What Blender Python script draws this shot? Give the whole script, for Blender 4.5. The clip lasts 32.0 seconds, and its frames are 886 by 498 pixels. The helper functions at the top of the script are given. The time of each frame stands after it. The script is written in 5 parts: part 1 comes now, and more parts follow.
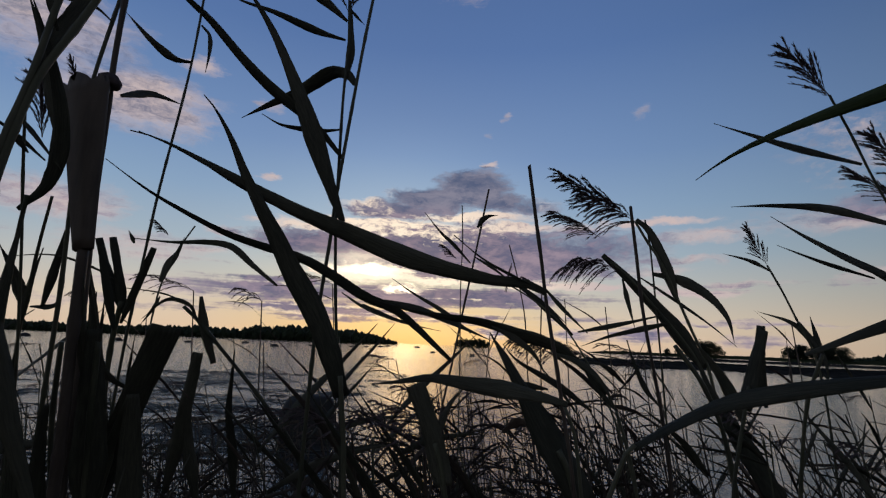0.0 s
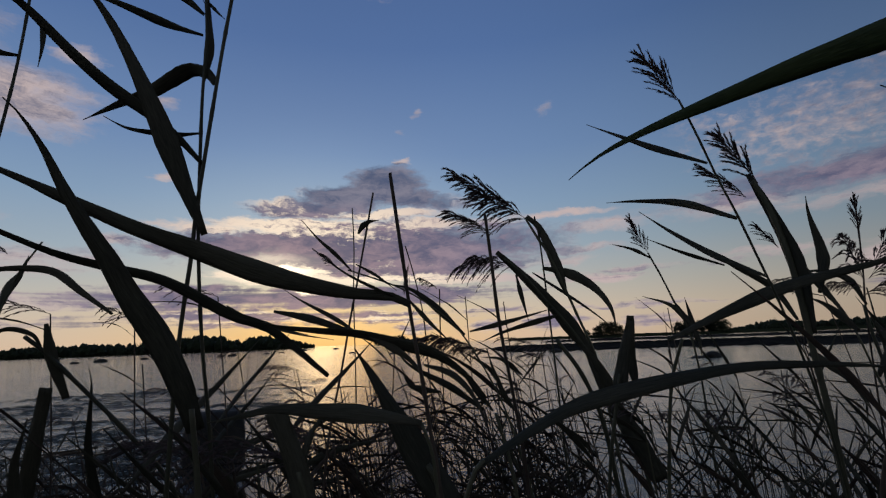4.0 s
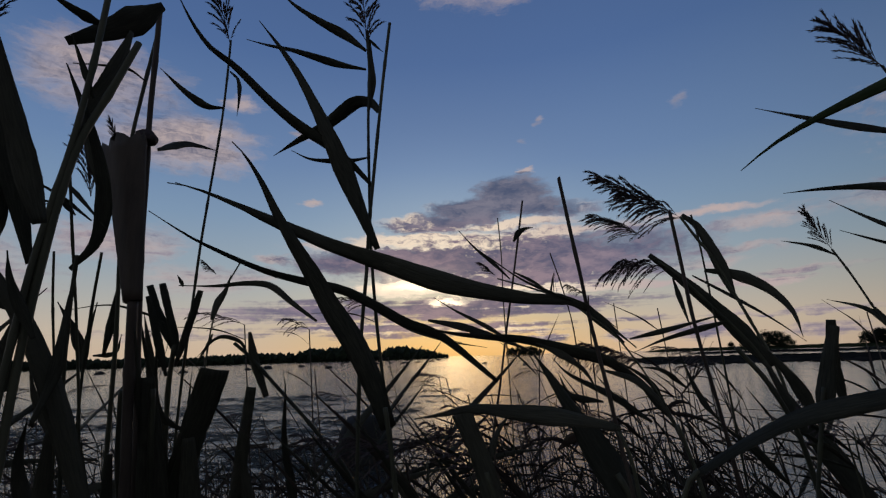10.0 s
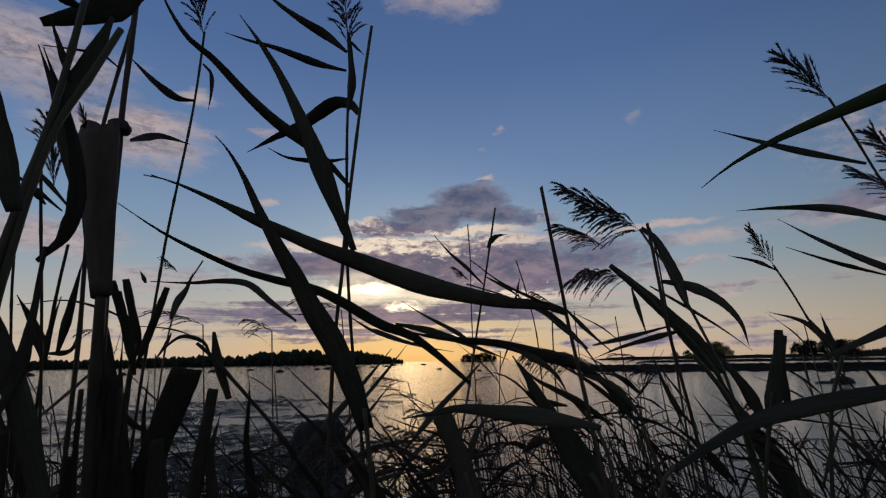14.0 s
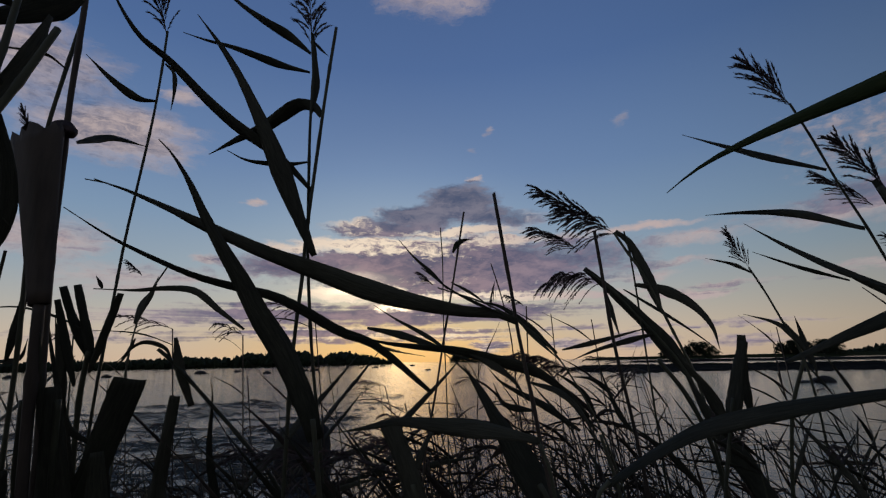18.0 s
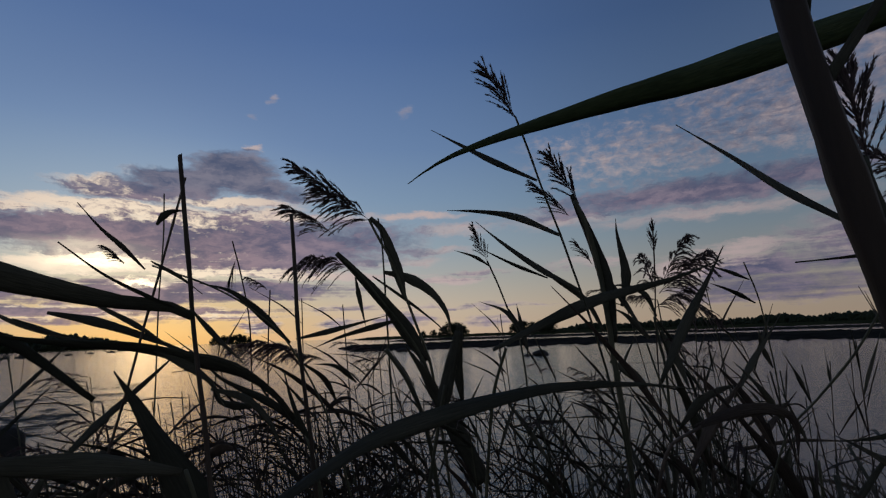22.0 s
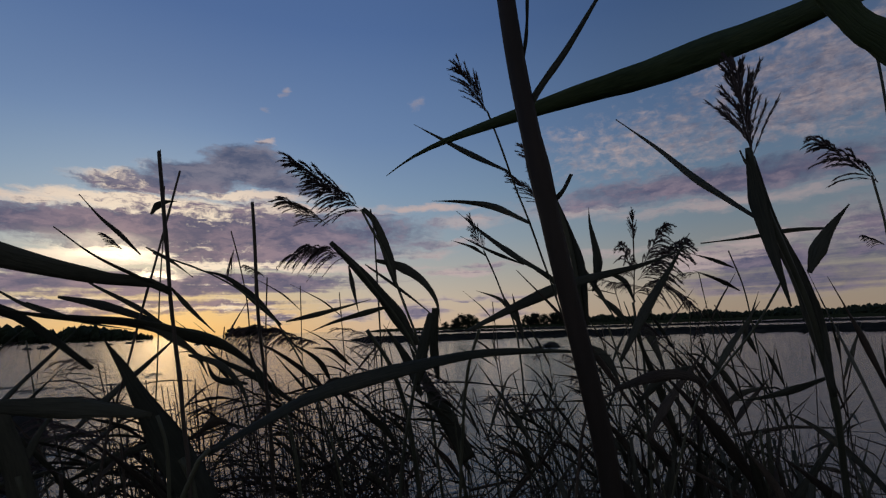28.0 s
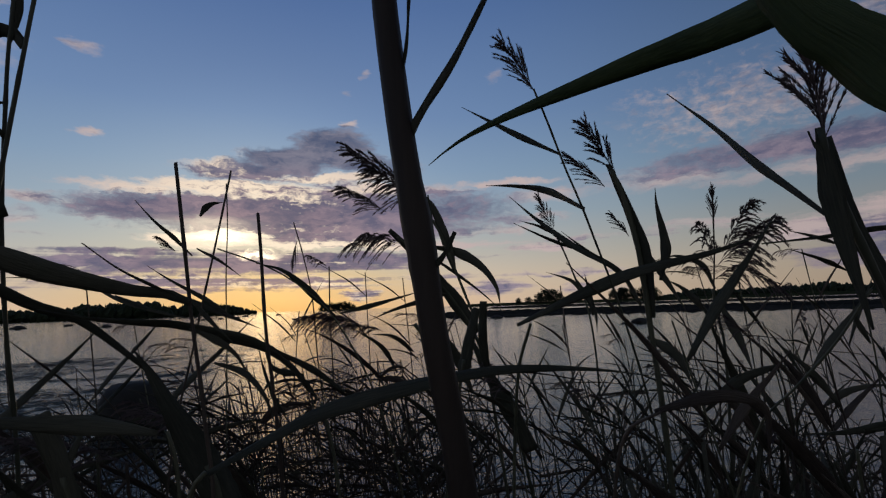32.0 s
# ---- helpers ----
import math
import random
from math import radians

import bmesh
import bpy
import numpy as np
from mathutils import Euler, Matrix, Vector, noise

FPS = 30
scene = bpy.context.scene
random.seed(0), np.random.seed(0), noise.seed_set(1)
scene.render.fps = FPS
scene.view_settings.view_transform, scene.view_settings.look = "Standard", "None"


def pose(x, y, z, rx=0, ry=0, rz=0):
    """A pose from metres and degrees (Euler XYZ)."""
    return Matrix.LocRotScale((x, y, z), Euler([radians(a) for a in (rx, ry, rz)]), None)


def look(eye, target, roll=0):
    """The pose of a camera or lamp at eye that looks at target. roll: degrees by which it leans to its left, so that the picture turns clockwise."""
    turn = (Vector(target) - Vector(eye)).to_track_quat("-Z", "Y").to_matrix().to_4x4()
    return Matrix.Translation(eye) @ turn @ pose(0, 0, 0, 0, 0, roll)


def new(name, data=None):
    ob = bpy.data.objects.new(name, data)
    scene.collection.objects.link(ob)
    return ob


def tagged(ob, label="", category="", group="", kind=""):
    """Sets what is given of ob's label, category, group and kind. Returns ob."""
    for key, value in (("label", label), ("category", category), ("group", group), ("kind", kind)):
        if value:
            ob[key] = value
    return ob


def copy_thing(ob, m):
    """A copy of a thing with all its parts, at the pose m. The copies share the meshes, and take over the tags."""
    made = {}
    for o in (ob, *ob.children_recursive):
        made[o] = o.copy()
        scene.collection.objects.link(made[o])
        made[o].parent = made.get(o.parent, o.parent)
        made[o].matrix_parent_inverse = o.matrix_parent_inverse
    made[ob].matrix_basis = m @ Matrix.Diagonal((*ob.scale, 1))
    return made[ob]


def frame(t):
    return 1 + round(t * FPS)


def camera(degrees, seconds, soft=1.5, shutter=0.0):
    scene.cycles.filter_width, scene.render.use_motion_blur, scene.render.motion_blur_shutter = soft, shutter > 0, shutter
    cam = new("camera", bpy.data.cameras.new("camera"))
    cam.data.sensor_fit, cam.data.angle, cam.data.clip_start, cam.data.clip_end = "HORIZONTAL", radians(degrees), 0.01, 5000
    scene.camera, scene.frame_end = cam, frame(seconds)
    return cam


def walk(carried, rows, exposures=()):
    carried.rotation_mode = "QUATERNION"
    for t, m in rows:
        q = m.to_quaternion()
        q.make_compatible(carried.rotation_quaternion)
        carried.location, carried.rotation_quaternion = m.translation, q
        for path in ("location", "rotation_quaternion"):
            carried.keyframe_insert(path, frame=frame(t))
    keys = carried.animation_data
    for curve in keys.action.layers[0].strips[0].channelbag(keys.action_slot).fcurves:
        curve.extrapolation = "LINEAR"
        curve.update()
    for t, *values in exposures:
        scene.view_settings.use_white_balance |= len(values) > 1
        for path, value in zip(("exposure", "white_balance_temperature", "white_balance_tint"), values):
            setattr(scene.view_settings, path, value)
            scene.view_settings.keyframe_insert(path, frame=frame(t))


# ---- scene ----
cam = camera(84.30, 32.0, soft=1.25)
# t, x, y, z, yaw, pitch, roll: the camera sways by hand among the reeds
ROWS = """
0 -0.0037 -0.0038 1.0902 -4.69 11.09 2.36
0.5 0.0062 -0.0038 1.1019 -5.93 11.73 1.90
1 0.0238 0.0104 1.1079 -8.16 12.07 1.43
1.5 0.0317 0.0056 1.1104 -9.97 12.41 0.21
2 0.0374 -0.0059 1.1101 -11.77 11.60 -1.02
2.5 0.0507 0.0136 1.1081 -12.94 10.41 -1.35
3 0.0501 0.0020 1.1036 -13.78 9.89 -1.67
3.5 0.0600 0.0021 1.1062 -14.65 9.87 -1.98
5.5 0.0218 0.0196 1.1179 -13.06 15.09 -3.22
6 0.0145 0.0248 1.1189 -6.22 15.41 -3.53
6.5 0.0088 0.0212 1.1112 -0.04 13.22 -2.74
7 -0.0173 0.0170 1.1079 5.59 11.37 -1.95
7.5 -0.0230 0.0066 1.1053 9.02 10.38 -1.52
8 -0.0113 0.0132 1.1053 10.28 10.33 -1.09
8.5 -0.0043 0.0053 1.1060 6.41 11.47 -1.20
9 0.0092 0.0041 1.1080 3.76 12.36 -1.32
9.5 0.0109 0.0076 1.1074 1.77 12.58 -1.51
10 0.0068 0.0022 1.1052 0.37 12.38 -1.71
10.5 0.0180 -0.0012 1.1091 -0.83 12.21 -1.30
11 0.0426 0.0072 1.1175 -2.03 12.64 -0.89
11.5 0.0210 0.0151 1.1148 -2.63 13.01 -0.93
12 0.0138 0.0115 1.1103 -3.24 12.87 -0.98
12.5 0.0115 0.0286 1.1155 -3.67 12.63 -0.78
13 0.0016 0.0156 1.1099 -4.00 12.39 -0.58
13.5 -0.0127 -0.0047 1.1023 -4.27 12.60 -0.77
14 -0.0225 -0.0055 1.1018 -4.64 12.89 -0.96
14.5 -0.0059 0.0014 1.1030 -4.72 12.79 -1.03
16.5 -0.0002 0.0036 1.1052 -4.79 12.91 -1.33
17 0.0022 0.0003 1.1058 -4.98 13.10 -1.40
17.5 0.0100 0.0091 1.1086 -5.08 13.09 -1.28
18 0.0207 -0.0014 1.1101 -5.93 12.94 -1.16
18.5 0.0362 0.0213 1.1076 -9.54 12.12 -1.15
19 0.0626 0.0006 1.1092 -14.54 11.79 -1.15
19.5 0.0805 -0.0131 1.1123 -19.29 12.65 -1.33
20 0.0947 0.0185 1.1188 -23.83 11.54 -1.51
20.5 0.1318 0.0497 1.1292 -27.21 11.00 -1.80
21 0.1396 0.0631 1.1307 -30.46 10.41 -2.09
21.5 0.1172 0.0518 1.1259 -32.10 10.02 -2.03
22 0.1098 0.0365 1.1261 -31.90 10.02 -1.98
22.5 0.1049 0.0344 1.1175 -31.33 9.83 -1.80
23 0.0966 0.0291 1.1216 -30.67 9.73 -1.63
23.5 0.0971 0.0243 1.1184 -30.59 9.85 -1.54
24 0.1011 0.0232 1.1178 -30.38 9.67 -1.45
24.5 0.1045 -0.0240 1.0964 -30.11 9.33 -1.53
25 0.1156 -0.0457 1.0902 -30.06 9.19 -1.62
25.5 0.1116 -0.0613 1.0813 -30.43 9.41 -1.66
27.5 0.1089 -0.0568 1.0874 -29.76 8.72 -1.82
28 0.1378 -0.0444 1.1052 -30.43 9.16 -1.86
28.5 0.1464 -0.0307 1.1050 -31.20 9.58 -1.46
29 0.1695 -0.0186 1.1162 -31.52 9.48 -1.06
29.5 0.1810 -0.0083 1.1192 -31.49 9.05 -0.90
30 0.1869 -0.0001 1.1286 -31.51 9.12 -0.73
30.5 0.1483 -0.0151 1.1120 -31.60 9.44 -1.20
31 0.1740 -0.0466 1.1084 -30.95 8.72 -1.66
31.5 0.1764 -0.0373 1.1167 -26.62 7.04 -1.83
32 0.2119 -0.0419 1.1373 -20.78 6.62 -1.99
"""
walk(cam, [(r[0], pose(r[1], r[2], r[3], 90 + r[5], 0, r[4]) @ pose(0, 0, 0, 0, 0, r[6]))
           for r in ([float(v) for v in line.split()] for line in ROWS.strip().splitlines())],
     exposures=[(0.0, 0.28), (1.5, 0.16), (5.5, 0.12), (7.5, 0.0), (31.0, 0.0), (32.0, 0.1)])

# ---- world: evening sky with a bank of cloud before the low sun ----
SUN_AZ, SUN_EL = 0.5, 5.5
world = bpy.data.worlds.new("evening_sky")
scene.world = world
world.use_nodes = True
wt = world.node_tree
wt.nodes.clear()


class Net:
    """Short hand for node trees."""

    def __init__(self, tree):
        self.tree = tree

    def node(self, kind, **values):
        n = self.tree.nodes.new("ShaderNode" + kind)
        for key, value in values.items():
            n.inputs[key.replace("_", " ")].default_value = value
        return n

    def put(self, socket, value):
        if isinstance(value, (int, float)):
            socket.default_value = value
        elif isinstance(value, tuple):
            socket.default_value = (*value, 1.0) if len(socket.default_value) == 4 else value
        else:
            self.tree.links.new(value, socket)

    def m(self, op, *args, clamp=False):
        n = self.tree.nodes.new("ShaderNodeMath")
        n.operation, n.use_clamp = op, clamp
        for s, a in zip(n.inputs, args):
            self.put(s, a)
        return n.outputs[0]

    def mix(self, fac, a, b, blend="MIX"):
        n = self.tree.nodes.new("ShaderNodeMix")
        n.data_type, n.blend_type, n.clamp_factor = "RGBA", blend, True
        self.put(n.inputs[0], fac), self.put(n.inputs[6], a), self.put(n.inputs[7], b)
        return n.outputs[2]

    def ramp(self, fac, stops):
        n = self.tree.nodes.new("ShaderNodeValToRGB")
        e = n.color_ramp.elements
        while len(e) < len(stops):
            e.new(0.5)
        for el, (pos, col) in zip(e, stops):
            el.position, el.color = pos, (*col, 1)
        self.put(n.inputs[0], fac)
        return n.outputs[0]

    def noise(self, vector, scale, detail=4.0, rough=0.5, distort=0.0):
        n = self.node("TexNoise", Scale=scale, Detail=detail, Roughness=rough, Distortion=distort)
        if vector is not None:
            self.put(n.inputs["Vector"], vector)
        return n.outputs["Fac"]

    def vec(self, x, y, z=0.0):
        n = self.tree.nodes.new("ShaderNodeCombineXYZ")
        for s, a in zip(n.inputs, (x, y, z)):
            self.put(s, a)
        return n.outputs[0]

    def smooth(self, x, lo, hi):
        n = self.tree.nodes.new("ShaderNodeMapRange")
        n.interpolation_type = "SMOOTHSTEP"
        for s, a in zip(n.inputs, (x, lo, hi, 0.0, 1.0)):
            self.put(s, a)
        return n.outputs[0]


w = Net(wt)
coord = wt.nodes.new("ShaderNodeTexCoord").outputs["Generated"]
split = wt.nodes.new("ShaderNodeSeparateXYZ")
wt.links.new(coord, split.inputs[0])
sx, sy, sz = split.outputs
az = w.m("MULTIPLY", w.m("ARCTAN2", sx, sy), 57.2958)
el = w.m("MULTIPLY", w.m("ARCSINE", sz), 57.2958)
# closeness to the sun, 0 to 1
da = w.m("DIVIDE", w.m("SUBTRACT", az, SUN_AZ), 48.0)
de = w.m("DIVIDE", w.m("SUBTRACT", el, SUN_EL), 38.0)
near = w.m("SUBTRACT", 1.0, w.m("SQRT", w.m("ADD", w.m("MULTIPLY", da, da), w.m("MULTIPLY", de, de))), clamp=True)
elf = w.m("DIVIDE", el, 60.0, clamp=True)
toward = w.ramp(elf, [(0.0, (0.38, 0.265, 0.13)), (0.05, (0.37, 0.295, 0.19)), (0.11, (0.35, 0.37, 0.36)), (0.20, (0.26, 0.35, 0.46)),
                      (0.36, (0.17, 0.29, 0.50)), (0.55, (0.095, 0.19, 0.42)), (0.75, (0.055, 0.12, 0.31)), (1.0, (0.035, 0.08, 0.22))])
away = w.ramp(elf, [(0.0, (0.46, 0.36, 0.30)), (0.05, (0.44, 0.375, 0.335)), (0.10, (0.345, 0.345, 0.36)), (0.17, (0.23, 0.30, 0.40)), (0.26, (0.16, 0.25, 0.41)),
                    (0.36, (0.11, 0.19, 0.38)), (0.55, (0.06, 0.12, 0.30)), (0.75, (0.045, 0.09, 0.24)), (1.0, (0.03, 0.065, 0.18))])
clear = w.mix(w.smooth(near, 0.42, 0.95), away, toward)
# behind the viewer the evening sky is darker
back = w.smooth(sy, 0.45, -0.5)
clear = w.mix(back, clear, w.mix(elf, (0.22, 0.23, 0.285), (0.10, 0.14, 0.25)))
# and it deepens away from the sunset
clear = w.mix(w.smooth(az, 14.0, 66.0), clear, w.mix(1.0, clear, (0.72, 0.72, 0.70), "MULTIPLY"))
clear = w.mix(1.0, clear, (1.14, 1.11, 1.0), "MULTIPLY")
nishita = wt.nodes.new("ShaderNodeTexSky")
nishita.sky_type, nishita.sun_disc = "NISHITA", False
nishita.sun_elevation, nishita.sun_rotation = radians(SUN_EL), radians(SUN_AZ)
clear = w.mix(1.0, clear, w.mix(1.0, nishita.outputs[0], (0.006, 0.006, 0.006), "MULTIPLY"), "ADD")

# cloud masses: azimuth, elevation, half width, half height, weight, darkness
BANK_CROWN = [
    (8.0, 18.3, 4.6, 2.2, 1.35, 1.8), (3.5, 16.8, 5, 1.5, 1.2, 1.3), (-2, 15.3, 6, 1.0, 1.0, 0.6), (11.5, 16.6, 3.5, 1.2, 1.1, 0.7), (14, 16.2, 5, 0.9, 0.9, 0.7), (7, 10.6, 19, 3.6, 1.3, 0.85), (-9, 10.8, 9, 1.5, 1.2, 0.8),
    (-3, 13.4, 9, 0.8, 1.2, -0.55), (8, 14.9, 7, 0.6, 1.0, -0.75), (14, 13.7, 5, 0.7, 1.0, -0.5), (3, 12.6, 4, 0.4, 0.9, -0.35), (22, 11.2, 8, 1.8, 1.15, 0.55), (20, 13.2, 6, 0.8, 0.95, 0.0), (34, 12.2, 6, 0.8, 0.9, 0.05), (29, 9.8, 7, 0.6, 0.85, 0.2), (27.5, 13.9, 6.5, 0.5, 1.0, -0.6),
    (-12, 12.7, 6, 0.7, 0.95, -0.5), (-17, 25, 1.6, 0.6, 0.7, 0.1), (24, 8.6, 8, 0.6, 0.9, 0.1), (17, 9.0, 8, 0.5, 0.8, 0.3),
    (5.5, 41, 8, 3, 1, 0.2), (10.4, 20.9, 1, 0.5, 1.15, 0), (11.6, 26.4, 0.8, 0.5, 0.75, 0.1), (27.8, 25.7, 1.5, 0.9, 0.55, 0.1), (9.2, 24.3, 0.6, 0.4, 0.5, 0.2), (-16, 17.5, 1.6, 0.5, 0.85, 0),
]
BANK_STREAKS = [
    (-5, 7.8, 6, 1.0, 1.2, -0.95), (9, 7.3, 12, 0.45, 1.1, -0.7), (20, 7.0, 9, 0.4, 1.0, -0.4), (33, 6.3, 4, 0.5, 0.95, -0.1), (5, 5.5, 18, 1.2, 1.15, 0.95), (-12, 5.4, 11, 1.2, 1.15, 0.95), (0, 3.2, 24, 0.9, 0.66, 0.5),
    (24, 5.4, 6, 0.4, 0.9, 0.35), (37, 7.2, 4, 0.35, 0.8, 0.1),
]
HORIZON_HEAPS = [
    (-10, 3.7, 9, 0.3, 0.9, 0.6), (6, 3.4, 9, 0.25, 0.8, 0.5), (18, 3.6, 8, 0.3, 0.7, 0.3), (36, 3.3, 9, 0.3, 0.75, 0.2),
    (11.5, 1.6, 2.2, 0.7, 1, 0.5), (20, 1.6, 3, 0.8, 1, 0.5), (27, 2, 3.2, 0.9, 1.05, 0.5), (37, 1.5, 3, 0.7, 0.9, 0.5),
]
SHOREWARD_CLOUDS = [
    (-28, 3, 10, 0.5, 0.9, 0.4), (-30, 22.5, 8, 3, 1.2, 0.25), (-38, 27, 7, 4, 1.1, 0.3), (-24, 27.2, 2.2, 0.8, 0.95, 0), (-35, 12, 6, 2.2, 0.9, 0.3), (-19.5, 11, 2.6, 0.7, 1, 0),
    (-27, 8.6, 8, 1.6, 0.9, 0.15), (-21, 4.8, 11, 0.9, 0.85, 0.2), (-48, 9, 9, 4, 0.9, 0.2),
]
OPEN_SIDE_CLOUDS = [
    (54, 19, 14, 3.8, 0.62, 0.2), (70, 21, 12, 5, 0.9, 0.4), (61, 14, 16, 1.5, 1.35, 0.85), (47, 13, 10, 1.6, 0.95, 0.3), (60, 11.6, 16, 0.8, 0.8, -0.1), (63, 5.8, 7, 2, 1.3, 0.35),
    (57.5, 5.8, 3, 1.3, 1.35, -0.3), (64, 7.6, 5, 0.8, 1.2, -0.3), (66, 3.6, 9, 1.6, 1.1, 0.85), (76, 7, 10, 3.5, 1.1, 0.6), (50, 7.5, 8, 0.6, 0.8, 0.2),
]
CLOUDS = BANK_CROWN + BANK_STREAKS + HORIZON_HEAPS + SHOREWARD_CLOUDS + OPEN_SIDE_CLOUDS
raw_az, raw_el = az, el
warp = w.vec(w.m("MULTIPLY", az, 0.16), w.m("MULTIPLY", el, 0.4), 5.0)
az = w.m("ADD", az, w.m("MULTIPLY", w.m("SUBTRACT", w.noise(warp, 1.0, 5.0, 0.62), 0.5), 6.0))
warp2 = w.vec(w.m("MULTIPLY", raw_az, 0.22), w.m("MULTIPLY", raw_el, 0.5), 15.0)
el = w.m("ADD", el, w.m("MULTIPLY", w.m("SUBTRACT", w.noise(warp2, 1.0, 5.0, 0.62), 0.5), 2.4))
grain = w.noise(w.vec(w.m("MULTIPLY", az, 0.11), w.m("MULTIPLY", el, 0.30), 3.1), 1.0, 9.0, 0.62, 0.12)
fine = w.noise(w.vec(w.m("MULTIPLY", az, 0.42), w.m("MULTIPLY", el, 1.1), 7.7), 1.0, 8.0, 0.64, 0.12)
ripple = w.noise(w.vec(w.m("MULTIPLY", raw_az, 0.8), w.m("MULTIPLY", el, 2.4), 2.3), 1.0, 8.0, 0.66, 0.1)
dapple = w.noise(w.vec(w.m("MULTIPLY", raw_az, 0.75), w.m("MULTIPLY", raw_el, 1.25), 6.1), 1.0, 5.0, 0.6, 0.3)
shape = w.m("ADD", w.m("MULTIPLY", grain, 0.45), w.m("ADD", w.m("MULTIPLY", fine, 0.28), w.m("MULTIPLY", ripple, 0.27)))
# the high field away from the sun is broken into dapples
mottled = w.m("MULTIPLY", w.smooth(raw_az, 38.0, 46.0), w.smooth(raw_el, 13.5, 16.5))
shape = w.m("ADD", shape, w.m("MULTIPLY", mottled, w.m("SUBTRACT", w.m("MULTIPLY", dapple, 0.6), 0.30)))
# low over the horizon the cloud is drawn out into thin streaks
streak = w.noise(w.vec(w.m("MULTIPLY", raw_az, 0.055), w.m("MULTIPLY", raw_el, 1.9), 4.4), 1.0, 7.0, 0.62, 0.15)
low = w.smooth(raw_el, 11.0, 6.0)
streaks = w.m("MULTIPLY", low, w.m("SUBTRACT", streak, 0.5))
shape = w.m("ADD", shape, w.m("MULTIPLY", streaks, 0.65))
cover, gloom = 0.0, 0.0
for a0, e0, ra, re, weight, dark in CLOUDS:
    u = w.m("DIVIDE", w.m("SUBTRACT", az, a0), ra * 1.35)
    v = w.m("DIVIDE", w.m("SUBTRACT", el, e0), re * 1.35)
    fall = w.m("SUBTRACT", 1.0, w.m("ADD", w.m("MULTIPLY", u, u), w.m("MULTIPLY", v, v)), clamp=True)
    fall = w.m("MULTIPLY", fall, weight)
    cover = w.m("MAXIMUM", cover, fall)
    if dark:
        gloom = w.m("ADD", gloom, w.m("MULTIPLY", fall, dark))
# clouds far from the bank are softer and plainer
crisp = w.smooth(near, 0.45, 0.75)
density = w.smooth(w.m("ADD", w.m("MULTIPLY", cover, 0.75), w.m("MULTIPLY", w.m("SUBTRACT", shape, 0.5), 2.0)), 0.14, w.m("SUBTRACT", 0.92, w.m("MULTIPLY", crisp, 0.26)))
density = w.m("MULTIPLY", density, w.smooth(cover, 0.0, 0.18))
lit_near = w.mix(w.smooth(near, 0.50, 0.86), (0.49, 0.395, 0.385), (0.92, 0.76, 0.58))
lit = w.mix(back, lit_near, (0.16, 0.15, 0.19))
shade = w.mix(w.smooth(near, 0.45, 0.95), (0.165, 0.15, 0.205), (0.195, 0.155, 0.19))
shade = w.mix(w.smooth(raw_el, 13.5, 16.8), shade, (0.125, 0.135, 0.19))
shade = w.mix(w.smooth(w.m("ADD", w.m("MULTIPLY", fine, 0.6), w.m("MULTIPLY", grain, 0.4)), 0.38, 0.64), w.mix(1.0, shade, (0.60, 0.70, 0.86), "MULTIPLY"), w.mix(1.0, shade, (1.55, 1.40, 1.30), "MULTIPLY"))
shade = w.mix(back, shade, (0.07, 0.08, 0.12))
bands = w.noise(w.vec(w.m("MULTIPLY", raw_az, 0.07), w.m("MULTIPLY", el, 0.85), 1.3), 1.0, 8.0, 0.64, 0.1)
tone = w.m("ADD", w.m("MULTIPLY", w.m("SUBTRACT", bands, 0.5), 2.8), w.m("ADD", w.m("MULTIPLY", w.m("SUBTRACT", ripple, 0.5), 3.2), w.m("MULTIPLY", w.m("SUBTRACT", fine, 0.5), 1.4)))
tone = w.m("ADD", tone, w.m("MULTIPLY", streaks, 4.5))
tone = w.m("MULTIPLY", tone, w.m("ADD", 0.5, w.m("MULTIPLY", crisp, 0.5)))
body = w.smooth(w.m("ADD", w.m("MULTIPLY", gloom, 1.1), tone), -0.15, 0.80)
colour = w.mix(density, clear, w.mix(body, lit, shade))
# gaps where the sun burns through the bank
for a0, e0, ra, re, power, tint in [(-5.0, 9.6, 3.2, 0.7, 0.5, (1.0, 0.86, 0.55)), (-3.8, 8.2, 3.0, 0.6, 0.8, (1.0, 0.86, 0.56)), (-0.6, 6.3, 1.9, 0.28, 1.7, (1.0, 0.84, 0.52)), (-2.0, 7.0, 9.0, 4.0, 0.05, (1.0, 0.68, 0.30)), (1.0, 2.4, 10.0, 1.6, 0.09, (1.0, 0.56, 0.10))]:
    u = w.m("DIVIDE", w.m("SUBTRACT", az, a0), ra)
    v = w.m("DIVIDE", w.m("SUBTRACT", w.m("ADD", el, w.m("MULTIPLY", w.m("SUBTRACT", fine, 0.5), 2.2)), e0), re)
    g = w.m("EXPONENT", w.m("MULTIPLY", w.m("ADD", w.m("MULTIPLY", u, u), w.m("MULTIPLY", v, v)), -1.0))
    colour = w.mix(1.0, colour, w.mix(w.m("MULTIPLY", g, 1.0), (0.0, 0.0, 0.0), tuple(c * power for c in tint)), "ADD")
# dusk gathers away from the sunset
colour = w.mix(w.smooth(raw_az, 32.0, 72.0), colour, w.mix(1.0, colour, (0.80, 0.80, 0.82), "MULTIPLY"))
bg = w.node("Background", Strength=1.0)
wt.links.new(colour, bg.inputs[0])
wt.links.new(bg.outputs[0], wt.nodes.new("ShaderNodeOutputWorld").inputs[0])

